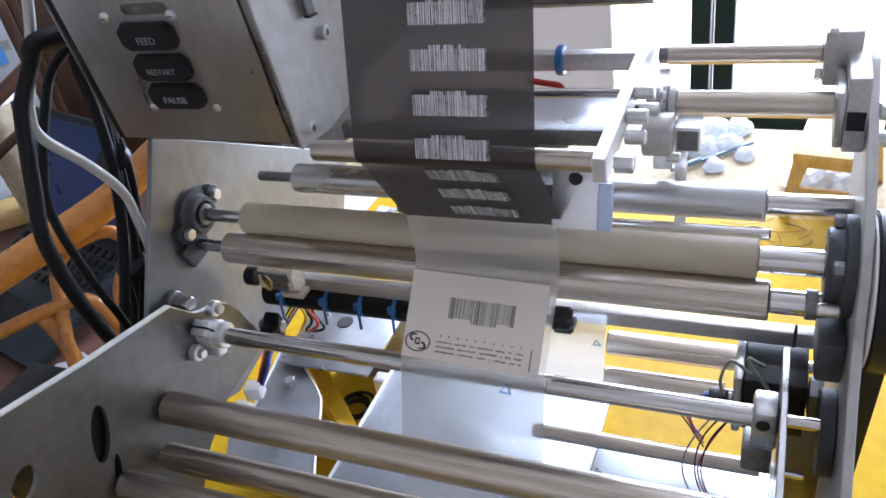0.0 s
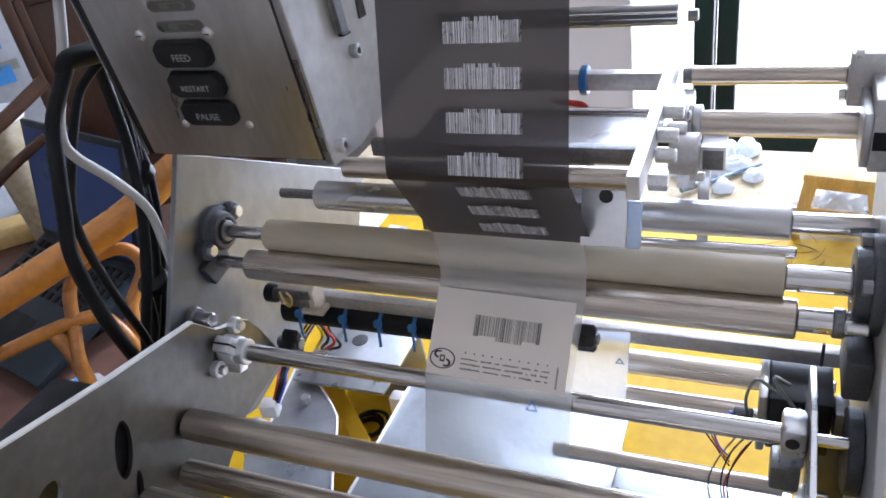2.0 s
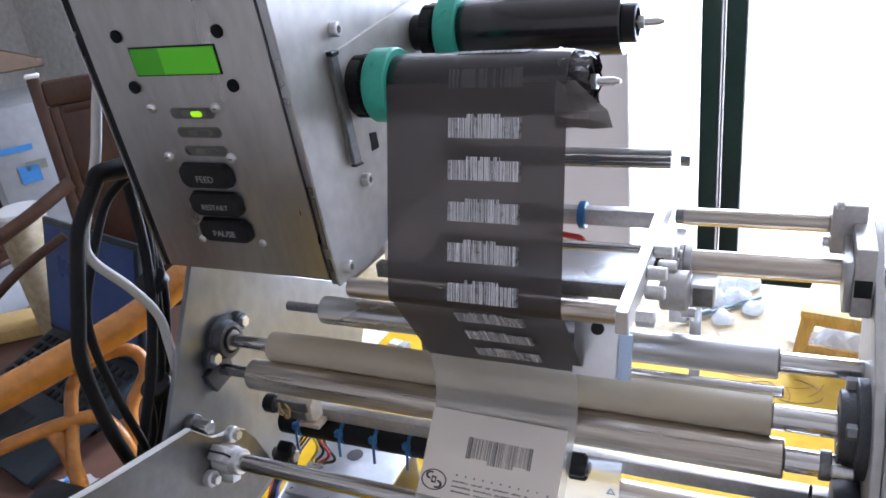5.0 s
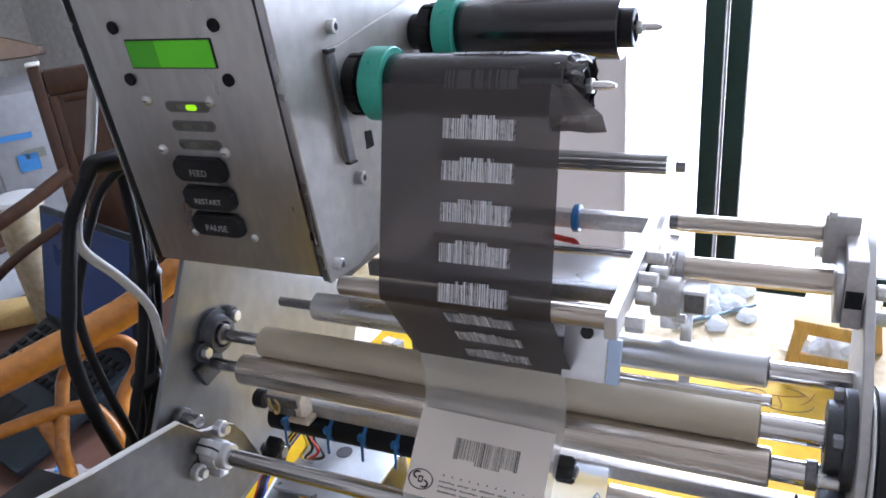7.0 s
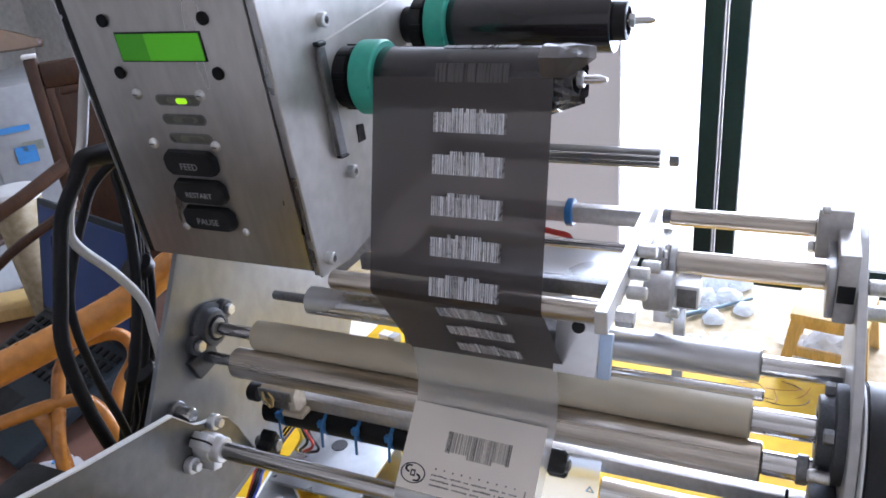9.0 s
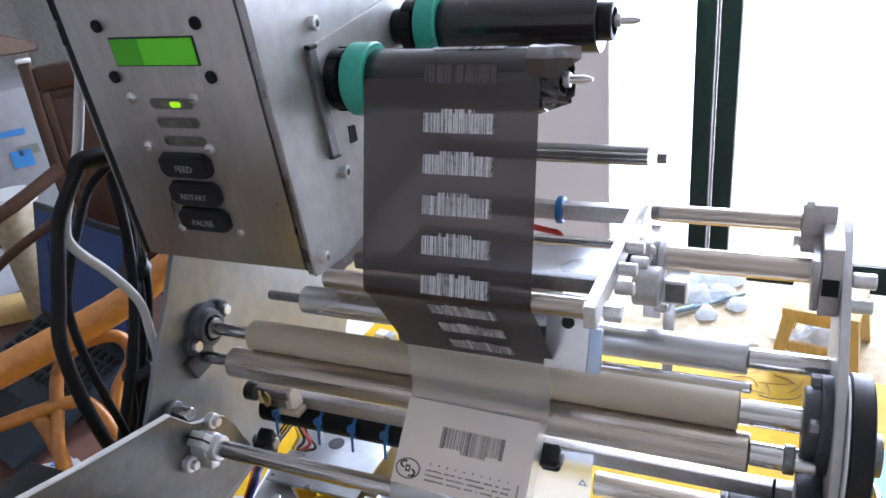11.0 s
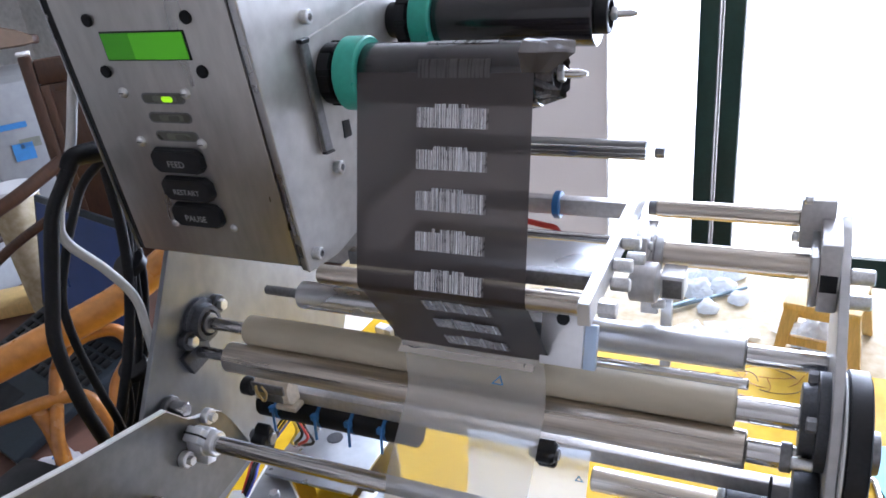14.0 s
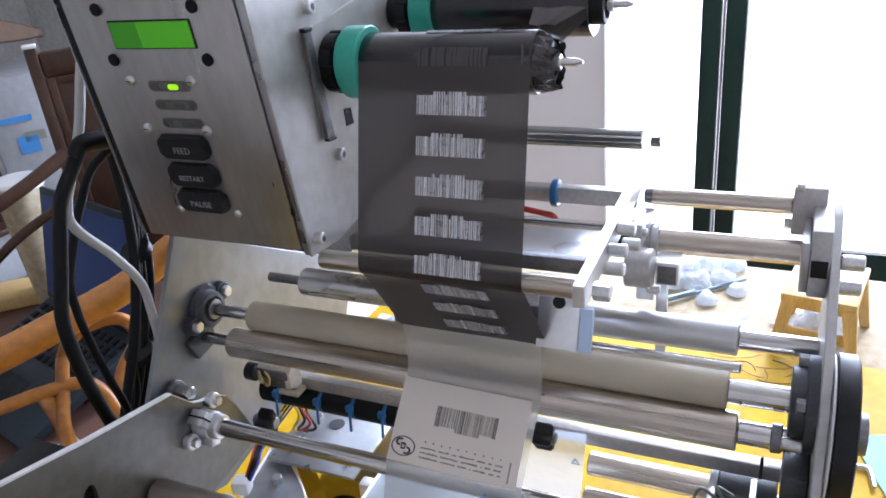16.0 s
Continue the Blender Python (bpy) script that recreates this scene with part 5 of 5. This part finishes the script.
cart, cm = carton("white_carton", "white carton with blue print, beyond the chairs", WHITE_BOX, ((-1.46, 0.84, -0.03), (-1.33, 1.03, -0.03), (-1.46, 0.84, -0.41)), 0.3)
part("print", moved(block(0.02, 0.10, -0.003, -0.001, -0.115, -0.10, 0), cm), INK_BLUE, cart, "blue printed line", smooth=False)
part("print", moved(block(0.02, 0.028, -0.003, -0.001, -0.10, -0.07, 0), cm), INK_BLUE, cart, smooth=False)
part("print", moved(block(0.05, 0.10, -0.003, -0.001, -0.20, -0.155, 0), cm), INK_BLUE, cart, "blue printed patch", smooth=False)
part("print", moved(block(0.07, 0.12, -0.003, -0.001, -0.17, -0.145, 0), cm), GREY_WIRE, cart, smooth=False)
shelf = thing("wall_cupboard", "low off-white cupboard under the cartons", "cupboard", (0, 0, 0))
part("body", block(-2.55, -1.36, 0.6, 1.9, ZF, -0.412, 0.004), WHITE_BOX, shelf)
board = thing("wooden_stand", "brown wooden board with a dark tip on a post", "stand", (0, 0, 0))
tip = bmesh.new()
rings = []
for y, z0, z1, w in ((0.80, 0.075, 0.165, 0.030), (0.96, 0.040, 0.112, 0.030), (1.06, 0.030, 0.074, 0.026), (1.105, 0.029, 0.052, 0.020), (1.118, 0.033, 0.044, 0.012)):
    rings.append([tip.verts.new((-1.52 + dx * w, y, z)) for dx, z in ((-1, z0 + 0.006), (-0.6, z0), (0.6, z0), (1, z0 + 0.006), (1, z1 - 0.006), (0.6, z1), (-0.6, z1), (-1, z1 - 0.006))])
for a, b in zip(rings, rings[1:]):
    for i in range(8):
        tip.faces.new((a[i], a[(i + 1) % 8], b[(i + 1) % 8], b[i]))
tip.faces.new(rings[0])
tip.faces.new(rings[-1])
part("board", tip, CARTON, board, "brown pointed board")
part("tip", moved(block(-0.022, 0.022, -0.018, 0.012, -0.013, 0.013, 0.008), pose(-1.52, 1.108, 0.0405, -12)), WOOD_DARK, board, "dark worn tip")
part("post", block(-1.545, -1.495, 0.80, 0.85, -0.412, 0.085, 0.004), WOOD_DARK, board)
part("foot", block(-1.60, -1.44, 0.74, 0.90, -0.412, -0.395, 0.004), WOOD_DARK, board)
pot = thing("round_tub", "cream round plastic tub with a white lid", "tub", (0, 0, 0))
part("tub", lathe([(-0.486, 0.040), (-0.20, 0.052), (-0.195, 0.051), (-0.195, 0.047), (-0.40, 0.039)], 0, 0, 36, None, "z", (-1.13, 0.63, 0)), CREAM, pot)
part("lid", lathe([(-0.200, 0.0545), (-0.188, 0.0555), (-0.180, 0.050), (-0.177, 0.036), (-0.180, 0.004)], 0, 0, 36, None, "z", (-1.13, 0.63, 0)), WHITE, pot, "white domed lid")

pouch = thing("plastic_pouch", "small clear pouch with a blue stripe on the desk", "pouch", (0, 0, 0))
bm = sheet([[(-0.70 + 0.013 * i + 0.012 * j, 0.195 + 0.018 * j - 0.002 * i, -0.482 + 0.006 * ((i + j) % 2)) for i in range(5)] for j in range(4)])
part("film", bm, BAG, pouch, smooth=False)
part("stripe", moved(block(-0.013, 0.013, -0.006, 0.006, 0.0, 0.002, 0), pose(-0.655, 0.225, -0.474, 0, 0, 30)), INK_BLUE, pouch, "blue printed stripe", smooth=False)
ybox = thing("yellow_box", "flat yellowish cardboard box on the desk", "box", (0, 0, 0))
part("body", moved(block(-0.075, 0.075, -0.055, 0.055, 0.0, 0.03, 0.003), pose(-1.245, 0.60, -0.486, 0, 0, 40)), WOOD_PALE, ybox)

# ---- loose things on the table ----
for k, (x, y, r) in enumerate(((0.275, 0.735, 0.028), (0.305, 0.76, 0.024), (0.345, 0.775, 0.02), (0.30, 0.70, 0.022), (0.335, 0.72, 0.018), (0.36, 0.69, 0.014), (0.474, 0.590, 0.030), (0.490, 0.630, 0.026), (0.26, 0.70, 0.022), (0.32, 0.655, 0.014))):
    bm = bmesh.new()
    bmesh.ops.create_icosphere(bm, subdivisions=4, radius=r)
    for v in bm.verts:
        n = noise.noise(v.co * 60 + Vector((k, 0, 0))) + 0.5 * abs(noise.noise(v.co * 170 + Vector((0, k, 0))))
        v.co *= 1 + 0.42 * n
        v.co.z = max(-0.40 * r, v.co.z * 0.7)
    b = part("plastic_bag", moved(bm, pose(x, y, ZT + 0.42 * r)), BAG, None)
    tagged(b, "crumpled clear plastic bag on the yellow table", "bag", "crumpled bags")
pen = thing("screwdriver", "thin grey screwdriver lying on the table", "tool", (0, 0, 0))
part("shaft", tube([(0.272, 0.64, ZT + 0.006), (0.37, 0.728, ZT + 0.006)], 0.0028, 10, smooth=0), TOOL_GREY, pen)
part("handle", tube([(0.262, 0.632, ZT + 0.008), (0.30, 0.666, ZT + 0.008)], 0.0045, 12, smooth=0), TOOL_GREY, pen)


def stool():
    """A small stool with splayed legs, an apron and side rails."""
    t = thing("plywood_stand", "small plywood stool with splayed legs on the table", "stool", (0, 0, 0))
    m = pose(0.478, 0.588, ZT, 0, 0, -9.4)
    part("top", moved(block(-0.046, 0.046, -0.057, 0.057, 0.083, 0.093, 0.002), m), WOOD_PALE, t)
    for sx in (-1, 1):
        for sy in (-1, 1):
            leg = bmesh.new()
            foot, head = (sx * 0.049, sy * 0.060), (sx * 0.036, sy * 0.046)
            ring = [[leg.verts.new((c[0] + dx * w, c[1] + dy * w * 0.7, z)) for dx, dy in ((-1, -1), (1, -1), (1, 1), (-1, 1))] for c, z, w in ((foot, 0.0, 0.006), (head, 0.083, 0.009))]
            for k in range(4):
                leg.faces.new((ring[0][k], ring[0][(k + 1) % 4], ring[1][(k + 1) % 4], ring[1][k]))
            leg.faces.new(ring[0])
            leg.faces.new(ring[1])
            part("leg", moved(leg, m), WOOD_PALE, t, smooth=False)
    for sy in (-1, 1):
        part("rail", moved(block(-0.043, 0.043, sy * 0.053 - 0.003, sy * 0.052 + 0.003, 0.030, 0.043, 0.001), m), WOOD_PALE, t)
        part("apron", moved(block(-0.033, 0.033, sy * 0.047 - 0.003, sy * 0.046 + 0.003, 0.070, 0.083, 0.001), m), WOOD_PALE, t)
    for sx in (-1, 1):
        part("apron", moved(block(sx * 0.037 - 0.003, sx * 0.037 + 0.003, -0.043, 0.043, 0.070, 0.083, 0.001), m), WOOD_PALE, t)


stool()
for k, (x, y, a, w, h) in enumerate(((0.36, 0.60, 20, 0.07, 0.05), (0.44, 0.62, -15, 0.05, 0.04), (0.30, 0.58, 40, 0.06, 0.04))):
    scrap = sheet([[(w * (i / 5 - 0.5), h * (j / 4 - 0.5), 0.003 + 0.0025 * math.sin(2.1 * i + 1.7 * j + k)) for i in range(6)] for j in range(5)])
    b = part("film_scrap", moved(scrap, pose(x, y, ZT + 0.001, 0, 0, a)), BAG, None, smooth=False)
    tagged(b, "crumpled scrap of clear film on the table", "film scrap", "film scraps")
paper = thing("paper_sheet", "plain white sheet of paper on the yellow cover", "paper", (0, 0, 0))
part("sheet", sheet([[(-0.315 + 0.138 * i / 5, 0.42 + 0.105 * j / 4, ZT + 0.0035 + 0.0008 * math.sin(1.3 * i + j)) for i in range(6)] for j in range(5)]), LABEL, paper, smooth=False)
cap = thing("bottle_cap", "small red plastic cap on the paper", "cap", (0, 0, 0))
part("cap", lathe([(ZT + 0.004, 0.007), (ZT + 0.013, 0.0065), (ZT + 0.014, 0.0055), (ZT + 0.014, 0.0005)], 0, 0, 20, None, "z", (-0.253, 0.484, 0)), RED_WIRE, cap)
eraser = thing("eraser", "small white eraser on the yellow cover", "eraser", (0, 0, 0))
part("body", moved(block(-0.016, 0.016, -0.008, 0.008, 0.002, 0.014, 0.002), pose(-0.138, 0.466, ZT, 0, 0, -12)), WHITE, eraser)
part("sleeve", moved(block(0.004, 0.0165, -0.0085, 0.0085, 0.0015, 0.0145, 0.001), pose(-0.138, 0.466, ZT, 0, 0, -12)), WHITE_BOX, eraser, "grey paper sleeve")
cutting = thing("cutting_mat", "pale blue mat lying on the table", "mat", (0, 0, 0))
part("sheet", moved(block(0.0, 0.6, -0.9, 0.0, ZT, ZT + 0.003, 0.001), pose(0.512, 0.378, 0.002, 0, 0, 20)), BLUE_MAT, cutting)
hexkey = thing("hex_key", "bent steel hex key on the blue mat", "tool", (0, 0, 0))
part("bar", tube([(0.500, 0.322, ZT + 0.006), (0.526, 0.326, ZT + 0.006), (0.531, 0.318, ZT + 0.006), (0.534, 0.296, ZT + 0.006)], 0.0028, 6), BOLT, hexkey)
wires = thing("loose_wires", "loose dark wires on the table", "wire", (0, 0, 0))
rnd = random.Random(11)
for k in range(7):
    x, y, r0 = rnd.uniform(0.36, 0.47), rnd.uniform(0.47, 0.54), rnd.uniform(0.014, 0.04)
    w0, span = rnd.uniform(0, 6.28), rnd.uniform(2.0, 4.5)
    part("wire", tube([(x + r0 * (1 + 0.25 * i / 7) * math.cos(w0 + span * i / 7), y + r0 * math.sin(w0 + span * i / 7), ZT + 0.004 + 0.003 * math.sin(i)) for i in range(8)], 0.0006, 6), (WOOD, WOOD_DARK, WOOD)[k % 3], wires)



def motions():
    feeds = ((2.11, 3.28), (7.50, 8.65), (13.52, 14.68))
    step = 0.175
    rest = 0.003
    for k, lab in enumerate(labels):
        keys = []
        s = rest - step * k
        keys.append((0.0, s))
        for a, b in feeds:
            for q in range(13):
                f = q / 12
                keys.append((a + (b - a) * f, s + step * f))
            s += step
        keys.append((16.0, s))
        walk(lab, [(t, label_pose(max(-0.19 - 0.002 * k, min(q, 0.17 - 0.003 * k)))) for t, q in keys])
    for k, gap in enumerate(gaps):
        s = S0 + PITCH * k
        keys = [(0.0, s)]
        for a, b in feeds:
            m = a + 0.45 * (b - a)
            for q in range(5):
                keys.append((m + 0.08 * q, s - PITCH * q / 4))
            s -= PITCH
        keys.append((16.0, s))
        walk(gap, [(t, on_web(q, XG)) for t, q in keys])
    for roll, x, axis, r in ((roll_1, ROLL_X1, AX1, 0.0185), (roll_2, ROLL_X2, AX2, 0.0200)):
        w = 0.0
        keys = [(0.0, w)]
        for a, b in feeds:
            m = a + 0.45 * (b - a)
            for q in range(5):
                keys.append((m + 0.08 * q, w - PITCH / r * q / 4))
            w -= PITCH / r
        keys.append((16.0, w))
        walk(roll, [(t, pose(x, axis[0], axis[1], math.degrees(q), 0, 0)) for t, q in keys])


motions()
